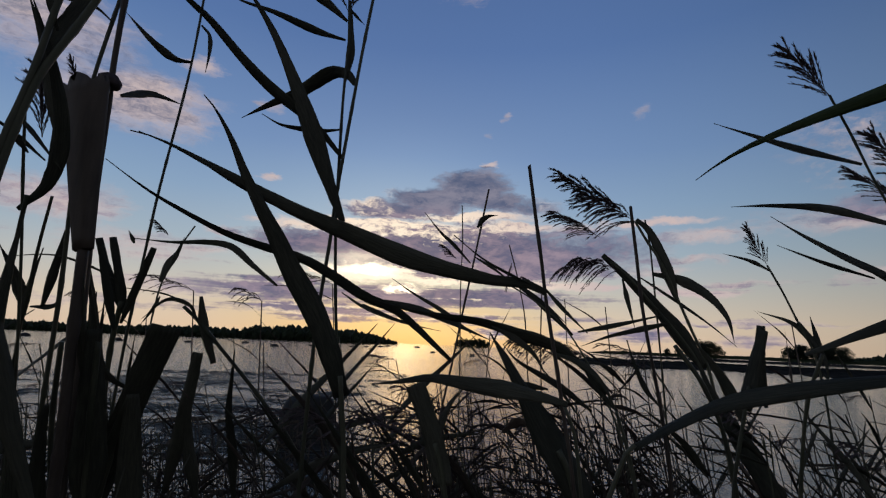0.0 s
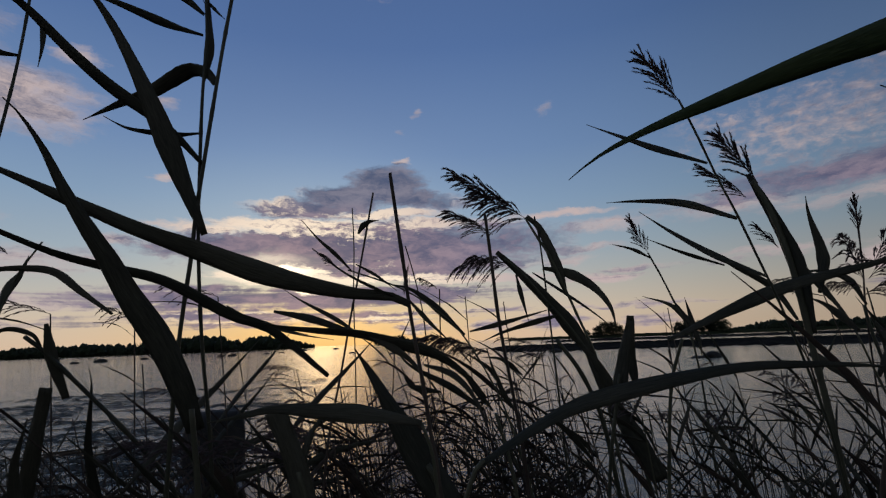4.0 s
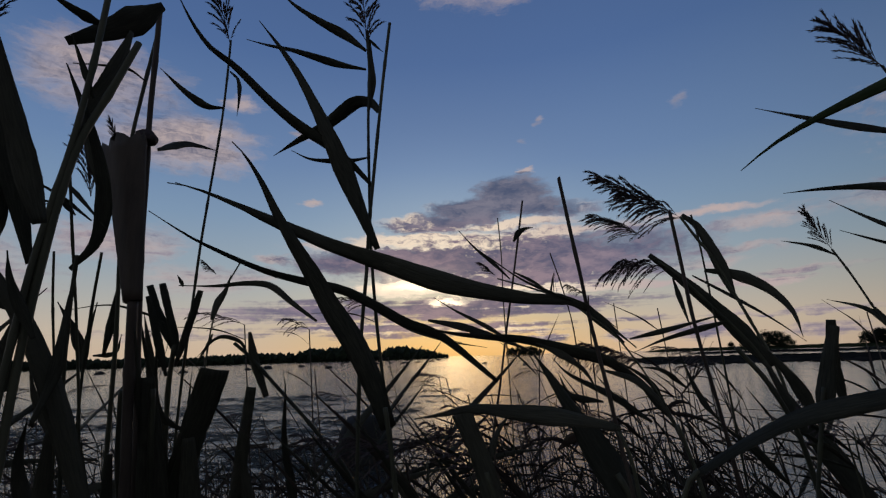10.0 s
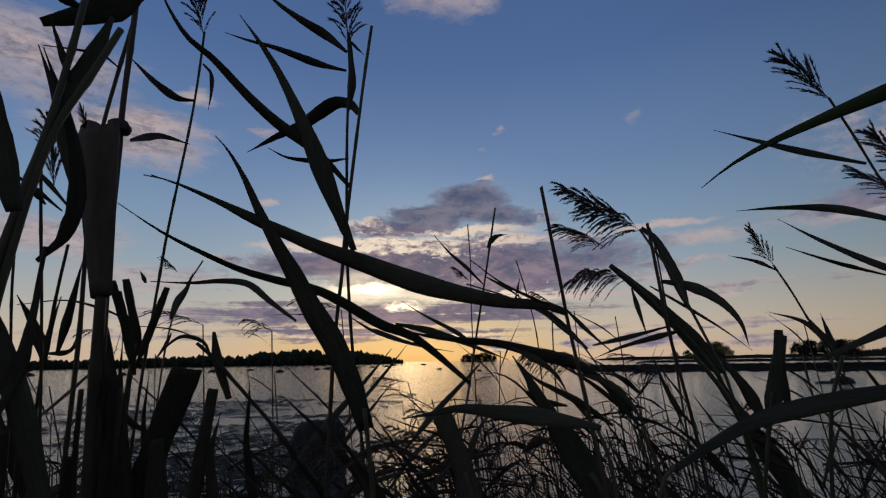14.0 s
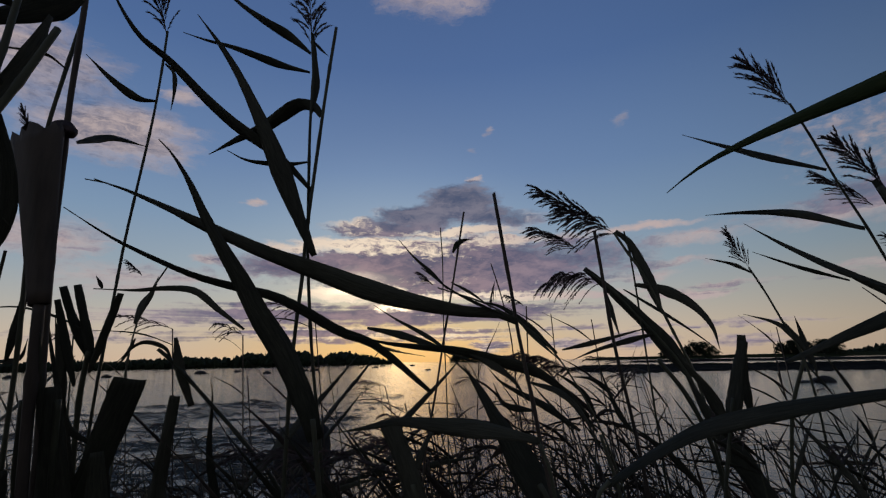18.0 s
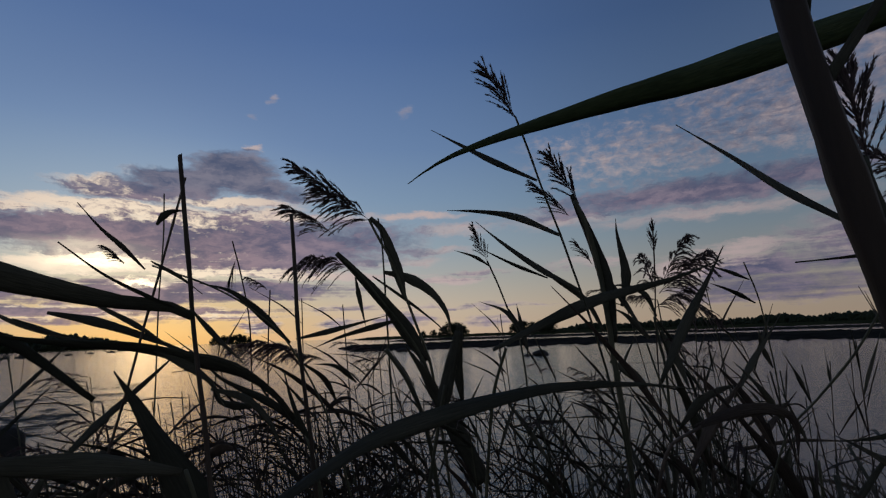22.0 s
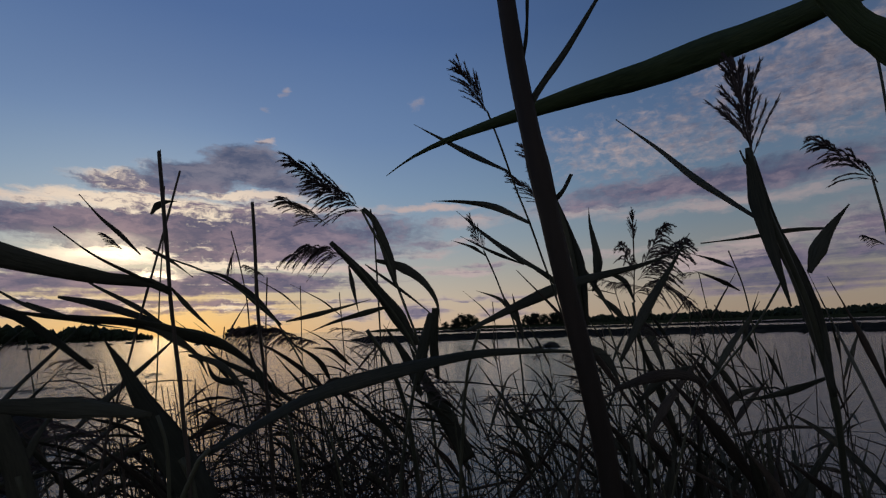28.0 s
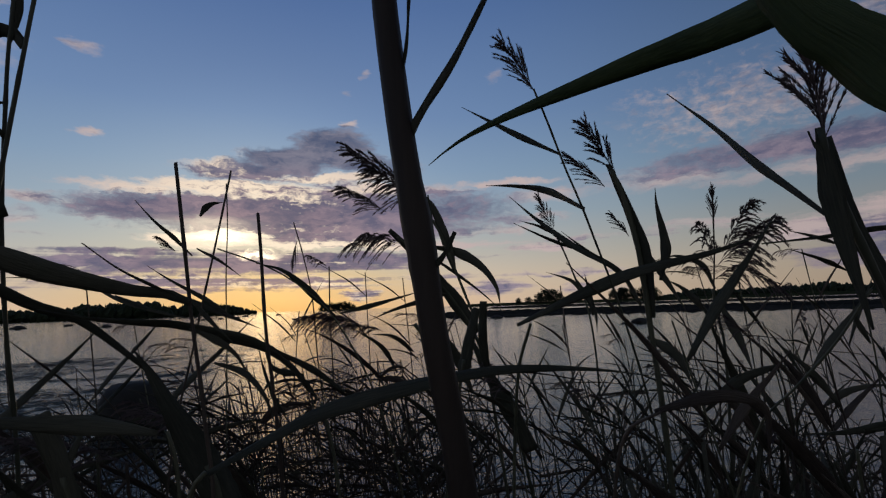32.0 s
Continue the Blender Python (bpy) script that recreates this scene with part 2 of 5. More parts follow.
lamp = bpy.data.lights.new("sun", "SUN")
lamp.energy, lamp.angle, lamp.color = 0.02, radians(10.0), (1.0, 0.72, 0.42)
sun = new("sun", lamp)
sun_dir = Vector((math.sin(radians(SUN_AZ)) * math.cos(radians(SUN_EL)), math.cos(radians(SUN_AZ)) * math.cos(radians(SUN_EL)), math.sin(radians(SUN_EL))))
sun.matrix_world = look(sun_dir * 50, (0, 0, 0))


# ---- materials ----
def material(name, dark, light, rough=0.6, scale=40.0, stretch=(1, 1, 1), bump=0.3, vary=0.25, transmit=0.0, spec=0.2, veins=False):
    """A natural surface: two scales of colour variation, fine relief, and a shift from piece to piece."""
    mt = bpy.data.materials.new(name)
    mt.use_nodes = True
    n = Net(mt.node_tree)
    b = mt.node_tree.nodes["Principled BSDF"]
    pos = mt.node_tree.nodes.new("ShaderNodeTexCoord").outputs["Object"]
    mp = n.node("Mapping", Scale=stretch)
    n.put(mp.inputs[0], pos)
    if veins:
        # long fibres that run with the blade
        grow = mt.node_tree.nodes.new("ShaderNodeAttribute")
        grow.attribute_name = "fibre"
        n.put(mp.inputs[0], grow.outputs["Vector"])
        mp.inputs["Scale"].default_value = (1.0, 0.12, 1.0)
    g1 = n.noise(mp.outputs[0], 7.0 if veins else scale, 6.0, 0.6)
    g2 = n.noise(pos, scale * 0.12, 3.0, 0.5)
    rnd = mt.node_tree.nodes.new("ShaderNodeObjectInfo").outputs["Random"]
    f = n.m("ADD", n.m("MULTIPLY", g1, 0.55), n.m("MULTIPLY", g2, 0.45))
    f = n.m("ADD", f, n.m("MULTIPLY", n.m("SUBTRACT", rnd, 0.5), vary))
    col = n.mix(n.smooth(f, 0.3, 0.72), dark, light)
    n.put(b.inputs["Base Color"], col)
    n.put(b.inputs["Roughness"], n.m("ADD", rough - 0.08, n.m("MULTIPLY", g1, 0.16)))
    b.inputs["Specular IOR Level"].default_value = spec
    bp = n.node("Bump", Strength=bump, Distance=0.002)
    n.put(bp.inputs["Height"], g1)
    n.put(b.inputs["Normal"], bp.outputs[0])
    if transmit:
        t = n.node("BsdfTranslucent")
        n.put(t.inputs[0], col)
        n.put(t.inputs["Normal"], bp.outputs[0])
        mx = n.node("MixShader", Fac=transmit)
        n.put(mx.inputs[1], b.outputs[0])
        n.put(mx.inputs[2], t.outputs[0])
        mt.node_tree.links.new(mx.outputs[0], mt.node_tree.nodes["Material Output"].inputs[0])
    return mt


LEAF = material("reed_leaf", (0.032, 0.033, 0.024), (0.082, 0.078, 0.056), 0.55, 60, transmit=0.12, bump=0.6, veins=True, spec=0.12)
GREEN = material("fresh_reed_leaf", (0.03, 0.046, 0.016), (0.065, 0.085, 0.032), 0.5, 60, transmit=0.2, bump=0.5, veins=True)
DRYLEAF = material("withered_leaf", (0.028, 0.021, 0.017), (0.095, 0.072, 0.055), 0.7, 50, transmit=0.1, bump=0.8, veins=True)
STEM = material("reed_stem", (0.032, 0.034, 0.022), (0.08, 0.078, 0.048), 0.5, 80, (1, 1, 0.1))
DRY = material("dry_reed_stem", (0.035, 0.026, 0.02), (0.095, 0.073, 0.056), 0.6, 80, (1, 1, 0.08), bump=0.5)
STALK = material("dead_reed_stalk", (0.014, 0.010, 0.008), (0.044, 0.031, 0.023), 0.6, 80, (1, 1, 0.08), bump=0.7)
PLUME = material("reed_plume", (0.06, 0.045, 0.045), (0.16, 0.12, 0.115), 0.8, 90, transmit=0.3)
MUD = material("mud", (0.02, 0.017, 0.014), (0.06, 0.05, 0.04), 0.7, 6, bump=0.6)
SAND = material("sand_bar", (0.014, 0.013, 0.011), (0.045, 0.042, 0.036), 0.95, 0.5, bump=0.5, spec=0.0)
ROCK = material("shore_rock", (0.012, 0.012, 0.012), (0.045, 0.043, 0.04), 0.8, 4, bump=0.8)
WOOD = material("tree_bark", (0.02, 0.016, 0.012), (0.06, 0.05, 0.04), 0.9, 6, bump=0.6)
CROWN = material("tree_foliage", (0.010, 0.015, 0.007), (0.03, 0.04, 0.018), 0.8, 1.5, bump=0.3)
GRASS = material("shore_grass", (0.018, 0.022, 0.010), (0.05, 0.05, 0.026), 0.9, 1.0, bump=0.4, spec=0.0)
WEED = material("floating_weed", (0.012, 0.014, 0.010), (0.04, 0.042, 0.03), 0.6, 20, bump=0.4)

WATER = bpy.data.materials.new("lake_water")
WATER.use_nodes = True
n = Net(WATER.node_tree)
b = WATER.node_tree.nodes["Principled BSDF"]
b.inputs["Base Color"].default_value = (0.030, 0.031, 0.031, 1)
b.inputs["Roughness"].default_value = 0.06
b.inputs["IOR"].default_value = 1.333
pos = WATER.node_tree.nodes.new("ShaderNodeTexCoord").outputs["Object"]
mp = n.node("Mapping", Scale=(0.7, 1.6, 1.0))
n.put(mp.inputs[0], pos)
h = n.m("ADD", n.m("MULTIPLY", n.noise(mp.outputs[0], 1.6, 4.0, 0.55), 1.0), n.m("MULTIPLY", n.noise(mp.outputs[0], 8.0, 5.0, 0.65), 0.45))
bp = n.node("Bump", Strength=0.5, Distance=0.05)
n.put(bp.inputs["Height"], h)
n.put(b.inputs["Normal"], bp.outputs[0])


# ---- building helpers ----
def mesh_of(name, verts, faces, mat, smooth=True, fibre=None):
    me = bpy.data.meshes.new(name)
    me.from_pydata([tuple(v) for v in verts], [], faces)
    if fibre:
        me.attributes.new("fibre", "FLOAT_VECTOR", "POINT").data.foreach_set("vector", fibre)
    me.materials.append(mat)
    if smooth:
        me.polygons.foreach_set("use_smooth", [True] * len(me.polygons))
    me.update()
    return me


def part(name, me, parent, label=""):
    ob = new(name, me)
    ob.parent = parent
    if parent.type == "EMPTY":
        ob.matrix_parent_inverse = Matrix.Translation(-parent.location)
    return tagged(ob, label) if label else ob


def spline(points, count):
    """Points along a smooth curve through the given points, in even steps."""
    p = [Vector(q) for q in points]
    t = [0.0]
    for a, c in zip(p, p[1:]):
        t.append(t[-1] + max((c - a).length, 1e-6))
    last = len(p) - 1
    slope = [(p[min(i + 1, last)] - p[max(i - 1, 0)]) / (t[min(i + 1, last)] - t[max(i - 1, 0)]) for i in range(last + 1)]
    fine = []
    for i in range(last):
        h = t[i + 1] - t[i]
        for k in range(8):
            s = k / 8
            fine.append((2 * s ** 3 - 3 * s * s + 1) * p[i] + (s ** 3 - 2 * s * s + s) * h * slope[i] + (3 * s * s - 2 * s ** 3) * p[i + 1] + (s ** 3 - s * s) * h * slope[i + 1])
    fine.append(p[-1])
    run = [0.0]
    for a, c in zip(fine, fine[1:]):
        run.append(run[-1] + (c - a).length)
    out, j = [], 0
    for k in range(count + 1):
        s = run[-1] * k / count
        while j < len(run) - 2 and run[j + 1] < s:
            j += 1
        f = (s - run[j]) / max(run[j + 1] - run[j], 1e-9)
        out.append(fine[j].lerp(fine[j + 1], min(max(f, 0), 1)))
    return out


def tube(points, radius, sides=7, nodes=0.0, taper=0.75, cut=0):
    """A round stem with swollen joints; nodes is the distance between joints."""
    rough = spline(points, 12)
    length = sum((c - a).length for a, c in zip(rough, rough[1:]))
    n = min(max(10, int(length / 0.010)), 150) if nodes else max(8, len(points) * 4)
    line = spline(points, n)
    verts, faces, run = [], [], 0.0
    for i, q in enumerate(line):
        tan = (line[min(i + 1, n)] - line[max(i - 1, 0)]).normalized()
        u = tan.cross(Vector((0.3, 1, 0.1))).normalized()
        v = tan.cross(u)
        r = radius * (taper + (1 - taper) * i / n)
        if nodes:
            gap = (run + nodes * 0.4) % nodes
            r *= 1 + 0.22 * math.exp(-(min(gap, nodes - gap) / 0.007) ** 2) + 0.03 * math.sin(run * 31)
        for k in range(sides):
            a = 2 * math.pi * k / sides
            off = tan * (random.uniform(-2.2, 0.6) * radius) if cut and i == 0 else Vector()
            verts.append(q + (u * math.cos(a) + v * math.sin(a)) * r + off)
        if i < n:
            run += (line[i + 1] - q).length
    for i in range(n):
        for k in range(sides):
            a, c = i * sides + k, i * sides + (k + 1) % sides
            faces.append((a, c, c + sides, a + sides))
    faces += [tuple(range(sides))[::-1], tuple(range(n * sides, (n + 1) * sides))]
    return verts, faces


CLEARING = Vector((0.06, 0.0, 1.1))


def blade(points, width, tip=1.0, twist=0.3, facing=None, steps=26, root=0.30):
    """A reed leaf: keeled, thin, widest a third of the way out, tapering to a point (tip 1) or cut off (tip near 0)."""
    line = spline(points, steps)
    verts, faces, fibre = [], [], []
    turn = random.uniform(-0.3, 0.3)
    seed, run = random.uniform(0, 50), 0.0
    phase = random.uniform(0, 6)
    for i, q in enumerate(line):
        s = i / steps
        tan = (line[min(i + 1, steps)] - line[max(i - 1, 0)]).normalized()
        out = (q - CLEARING) if facing is None else facing
        side = tan.cross(out).normalized()
        nor = side.cross(tan)
        a = turn + twist * math.sin(2.2 * s + phase * 0.3)
        side, nor = side * math.cos(a) + nor * math.sin(a), nor * math.cos(a) - side * math.sin(a)
        grow = min(1.0, root + 2.1 * s) if tip > 0.2 else 0.85
        fade = 1.0 if s < 0.3 else 1.0 - tip * ((s - 0.3) / 0.7) ** 1.18
        half = max(0.5 * width * grow * fade * (1 + 0.05 * math.sin(9 * s + phase) + random.uniform(-0.035, 0.035)), 0.0006)
        lift = half * 0.16
        wob = half * 0.16 * math.sin(14 * s + phase)
        th = max(0.0004, half * 0.04)
        ring = [q - side * half + nor * (lift + wob), q - side * half * 0.5 + nor * lift * 0.4, q, q + side * half * 0.5 + nor * lift * 0.4, q + side * half + nor * (lift - wob)]
        verts += ring + [p - nor * th for p in ring[::-1]]
        run += (q - line[max(i - 1, 0)]).length
        for e in (0, 0.5, 1, 1.5, 2, 2, 1.5, 1, 0.5, 0):
            fibre += [e, run * 60, seed]
    m = 10
    for i in range(steps):
        for k in range(m):
            a, c = i * m + k, i * m + (k + 1) % m
            faces.append((a, a + m, c + m, c))
    faces += [tuple(range(m)), tuple(range(steps * m, (steps + 1) * m))[::-1]]
    return verts, faces, fibre


def blade_mesh(mat, *args):
    verts, faces, fibre = blade(*args)
    return mesh_of("leaf", verts, faces, mat, True, fibre)


def to_ground(points, depth=-0.12):
    """Carries a stem on from its last point down into the mud."""
    a, c = Vector(points[-2]), Vector(points[-1])
    d = (c - a).normalized()
    left = c.z - depth
    lean = Vector((d.x, d.y, 0)) * min(0.35, left * 0.35)
    return [Vector(p) for p in points] + [c + lean * f + Vector((0, 0, -left * g)) for f, g in ((0.14, 0.08), (0.4, 0.28), (0.75, 0.6), (1.0, 1.0))]


def reed(name, label, stem_points, radius, mat, group, cut=0, category="reed"):
    line = to_ground(stem_points)
    base = new(name)
    base.location = line[-1]
    base.empty_display_size = 0.05
    tagged(base, label, category, group)
    part("stem", mesh_of("stem", *tube(line, radius, 8, 0.14, cut=cut), mat), base)
    return base


def stalk(r, points, radius, mat):
    part("stem", mesh_of("stem", *tube(to_ground(points), radius, 7, 0.12), mat), r)


def leaf(r, points, width, tip=1.0, mat=None, twist=0.3, root=0.30):
    part("leaf", blade_mesh(mat or LEAF, points, width, tip, twist, None, 26, root), r)


def sliver(verts, faces, p, d, ln, wd):
    """One slim spikelet."""
    d = d.normalized()
    u = d.cross(Vector((random.uniform(-1, 1), random.uniform(-1, 1), random.uniform(-1, 1)))).normalized()
    v = d.cross(u)
    k = len(verts)
    mid = p + d * ln * 0.4
    verts.extend([p, mid + u * wd, mid - u * wd * 0.5 + v * wd * 0.8, mid - u * wd * 0.5 - v * wd * 0.8, p + d * ln])
    faces.extend([(k, k + 2, k + 1), (k, k + 3, k + 2), (k, k + 1, k + 3), (k + 4, k + 1, k + 2), (k + 4, k + 2, k + 3), (k + 4, k + 3, k + 1)])


def thread(verts, faces, p, q, wd):
    """A hair-thin three-sided twig from p to q."""
    d = (q - p).normalized()
    u = d.cross(Vector((0.2, 0.9, 0.4))).normalized() * wd
    v = d.cross(u).normalized() * wd
    k = len(verts)
    verts.extend([p + u, p - u * 0.5 + v, p - u * 0.5 - v, q + u * 0.7, q - u * 0.35 + v * 0.7, q - u * 0.35 - v * 0.7])
    faces.extend([(k, k + 1, k + 4, k + 3), (k + 1, k + 2, k + 5, k + 4), (k + 2, k, k + 3, k + 5)])


def plume(neck, tip, size, droop, branches=32, spikes=10):
    """A feathery seed head: the rachis, and drooping branches set with slim spikelets, each as vertices and faces."""
    neck, tip = Vector(neck), Vector(tip)
    axis = tip - neck
    length = axis.length
    ax = axis.normalized()
    side = ax.cross(Vector((0, 1, 0.02))).normalized()
    deep = ax.cross(side)
    sag = Vector((0, 0, -1))
    spine = [neck + ax * length * s + sag * (length * 0.22 * droop * s * s) for s in [i / 8 for i in range(9)]]
    rachis = ([], [])
    for p, q in zip(spine, spine[1:]):
        thread(*rachis, p, q, 0.0010)
    tufts = []
    for i in range(branches):
        verts, faces = [], []
        s = (i + random.random()) / branches
        j = min(int(s * 8), 7)
        p = spine[j].lerp(spine[j + 1], s * 8 - j)
        around = random.uniform(0, 6.283)
        spread = (0.32 + 0.14 * (size - 1) - 0.10 * s) * (0.8 + 0.5 * random.random())
        out = side * math.cos(around) * spread + deep * math.sin(around) * spread
        reach = length * (0.66 - 0.36 * s) * random.uniform(0.7, 1.15)
        prev = p
        for k in range(1, spikes + 1):
            f = k / spikes
            q = p + ax * reach * f * 0.9 + out * reach * f * 1.15 + sag * reach * droop * 0.75 * f * f
            thread(verts, faces, prev, q, 0.0005)
            d = (q - prev).normalized()
            if f > 0.12:
                for _ in range(6):
                    turn = Vector((random.uniform(-0.3, 0.3), random.uniform(-0.3, 0.3), random.uniform(-0.35, 0.25)))
                    sliver(verts, faces, prev.lerp(q, random.random()), d + turn, length * 0.075 * random.uniform(0.7, 1.3), length * 0.0050 * (0.7 + 0.3 * size))
            prev = q
        tufts.append((verts, faces))
    return rachis, tufts


def panicle(r, neck, tip, size, droop, branches=32, spikes=10):
    rachis, tufts = plume(neck, tip, size, droop, branches, spikes)
    head = part("seed_head", mesh_of("seed_head", *rachis, PLUME), r, "feathery purple-brown seed head")
    for verts, faces in tufts:
        part("branch", mesh_of("branch", verts, faces, PLUME, False), head)


def leaf_roll(top, bottom, r_top, r_bottom, knob, r_knob, stem_points):
    """A withered leaf rolled to a tapering tube with a ragged mouth, on its stem, with a galled joint beside the mouth."""
    top, bottom, knob = Vector(top), Vector(bottom), Vector(knob)
    line = to_ground(stem_points)
    base = new("rolled_reed_leaf")
    base.location = line[-1]
    tagged(base, "withered reed leaf rolled into a ragged dark tube", "reed leaf", "reeds at the water's edge")
    part("stem", mesh_of("stem", *tube(line, r_bottom * 0.6, 8, 0.14, 0.9), DRY), base)
    ax = (bottom - top)
    u = ax.cross(Vector((0, 1, 0))).normalized()
    v = ax.cross(u).normalized()
    verts, faces, sides, rows = [], [], 20, 14
    for inner in (0, 1):
        for i in range(rows + 1):
            s = i / rows
            r = (r_top + (r_bottom - r_top) * s ** 0.8) * (1 - 0.08 * inner)
            for k in range(sides):
                a = 2 * math.pi * k / sides
                rag = ax * (0.06 * random.uniform(-1, 0.7)) if i == 0 else Vector()
                fold = 1 + 0.09 * math.sin(5 * a + 2 * s) + 0.04 * math.sin(11 * a)
                verts.append(top + ax * s + rag + (u * math.cos(a) + v * math.sin(a) * 0.6) * r * fold)
    half = (rows + 1) * sides
    for inner in (0, 1):
        for i in range(rows):
            for k in range(sides):
                a, c = inner * half + i * sides + k, inner * half + i * sides + (k + 1) % sides
                f = (a, c, c + sides, a + sides)
                faces.append(f[::-1] if inner else f)
    for k in range(sides):
        a, c = k, (k + 1) % sides
        faces.append((c, a, a + half, c + half))
        a, c = a + rows * sides, c + rows * sides
        faces.append((a, c, c + half, a + half))
    part("leaf_tube", mesh_of("leaf_tube", verts, faces, DRY), base)
    bm = bmesh.new()
    bmesh.ops.create_icosphere(bm, subdivisions=3, radius=r_knob)
    for q in bm.verts:
        q.co *= 1 + 0.25 * noise.noise(q.co * 90)
        q.co.z *= 0.8
        q.co += knob
    me = bpy.data.meshes.new("gall")
    bm.to_mesh(me)
    bm.free()
    me.materials.append(PLUME)
    part("gall", me, base, "lumpy pale joint")


# ---- water, bank and far shores ----
def ring_land(name, a0, a1, near_r, far_r, height, mat, step=0.5, rough=0.35, fade=2.0, label="", rows=10):
    """A low strip of land, laid out by bearing and range, with an uneven shoreline."""
    verts, faces = [], []
    n = int((a1 - a0) / step)
    for i in range(n + 1):
        a = a0 + (a1 - a0) * i / n
        ends = min(1.0, min(a - a0, a1 - a) / fade)
        wob = noise.noise(Vector((a * 0.9, near_r * 0.1, 0))) + 0.5 * noise.noise(Vector((a * 3.1, 5.0, 0)))
        mid = (near_r + far_r) / 2
        r0 = mid + (near_r - mid) * max(0.03, ends) * (1 + rough * 0.5 * wob)
        r1 = mid + (far_r - mid) * max(0.03, ends) * (1 - rough * 0.3 * wob)
        for k in range(rows + 1):
            s = k / rows
            r = r0 + (r1 - r0) * s
            z = -0.25 + (height * ends + 0.25) * min(1, 5 * s, 5 * (1 - s)) ** 0.8 * (1 + 0.3 * noise.noise(Vector((a * 2.0, r * 0.2, 3))))
            verts.append((r * math.sin(radians(a)), r * math.cos(radians(a)), z))
    for i in range(n):
        for k in range(rows):
            a = i * (rows + 1) + k
            faces.append((a, a + 1, a + rows + 2, a + rows + 1))
    ob = new(name, mesh_of(name, verts, faces, mat))
    return tagged(ob, label, "land", kind="structure")


def sheet(name, xs, ys, height, mat, label):
    verts = [(x, y, height(x, y)) for y in ys for x in xs]
    nx = len(xs)
    faces = [(j * nx + i, j * nx + i + 1, (j + 1) * nx + i + 1, (j + 1) * nx + i) for j in range(len(ys) - 1) for i in range(nx - 1)]
    return tagged(new(name, mesh_of(name, verts, faces, mat)), label, name, kind="structure")


far = [-3500, -1200, -400, -120, -40, -20, -12] + [i * 0.5 for i in range(-20, 21)] + [12, 20, 40, 120, 400, 1200, 3500]
deep_y = [-3500, -1000, -200, -50, -20] + [-10 + i * 0.5 for i in range(0, 41)] + [15, 25, 60, 200, 800, 3500]


def bed(x, y):
    """The muddy bank behind falls away under the water in front."""
    z = 0.25 - 0.22 * (y + 0.6) if y > -0.6 else 0.25 + 0.05 * min(-y, 12)
    return max(z, -1.5) + 0.05 * noise.noise(Vector((x * 1.3, y * 1.3, 0)))


sheet("ground", far, deep_y, bed, MUD, "dark muddy bank sloping into the lake")
sheet("water", [-3500, -600, -60, 0, 60, 600, 3500], [-1.5, 0, 5, 40, 300, 3500], lambda x, y: 0.0, WATER, "calm lake water with small ripples")
ring_land("far_shore", -80, 0.2, 330, 480, 1.2, GRASS, label="dark wooded far shore")
ring_land("islet", 5.9, 11.0, 520, 560, 0.9, GRASS, step=0.2, label="low wooded islet")
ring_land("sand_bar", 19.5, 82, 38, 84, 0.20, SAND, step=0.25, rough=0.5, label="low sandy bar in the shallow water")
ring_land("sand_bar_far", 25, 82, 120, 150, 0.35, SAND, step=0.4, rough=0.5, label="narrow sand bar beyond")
ring_land("far_bank", 21, 85, 300, 420, 1.6, GRASS, label="low dark land beyond the bars")


def clump_mesh(spots, seed):
    """Foliage as many small tilted leaf clumps; spots are centre and radius of each bough."""
    rnd = random.Random(seed)
    verts, faces = [], []
    for (cx, cy, cz), rad, count, size in spots:
        for _ in range(count):
            d = Vector((rnd.gauss(0, 1), rnd.gauss(0, 1), rnd.gauss(0, 0.8)))
            d = d.normalized() * rad * rnd.random() ** 0.4
            c = Vector((cx, cy, cz)) + d
            k = len(verts)
            u = Vector((rnd.uniform(-1, 1), rnd.uniform(-1, 1), rnd.uniform(-1, 1))).normalized() * size * rnd.uniform(0.6, 1.3)
            v = u.cross(Vector((rnd.uniform(-1, 1), rnd.uniform(-1, 1), rnd.uniform(-1, 1)))).normalized() * size * rnd.uniform(0.4, 1.0)
            x = u.cross(v).normalized() * size * 0.35
            verts.extend([c - u, c - v, c + u, c + v, c + x, c - x])
            faces.extend([(k, k + 1, k + 4), (k + 1, k + 2, k + 4), (k + 2, k + 3, k + 4), (k + 3, k, k + 4), (k + 1, k, k + 5), (k + 2, k + 1, k + 5), (k + 3, k + 2, k + 5), (k, k + 3, k + 5)])
    return verts, faces


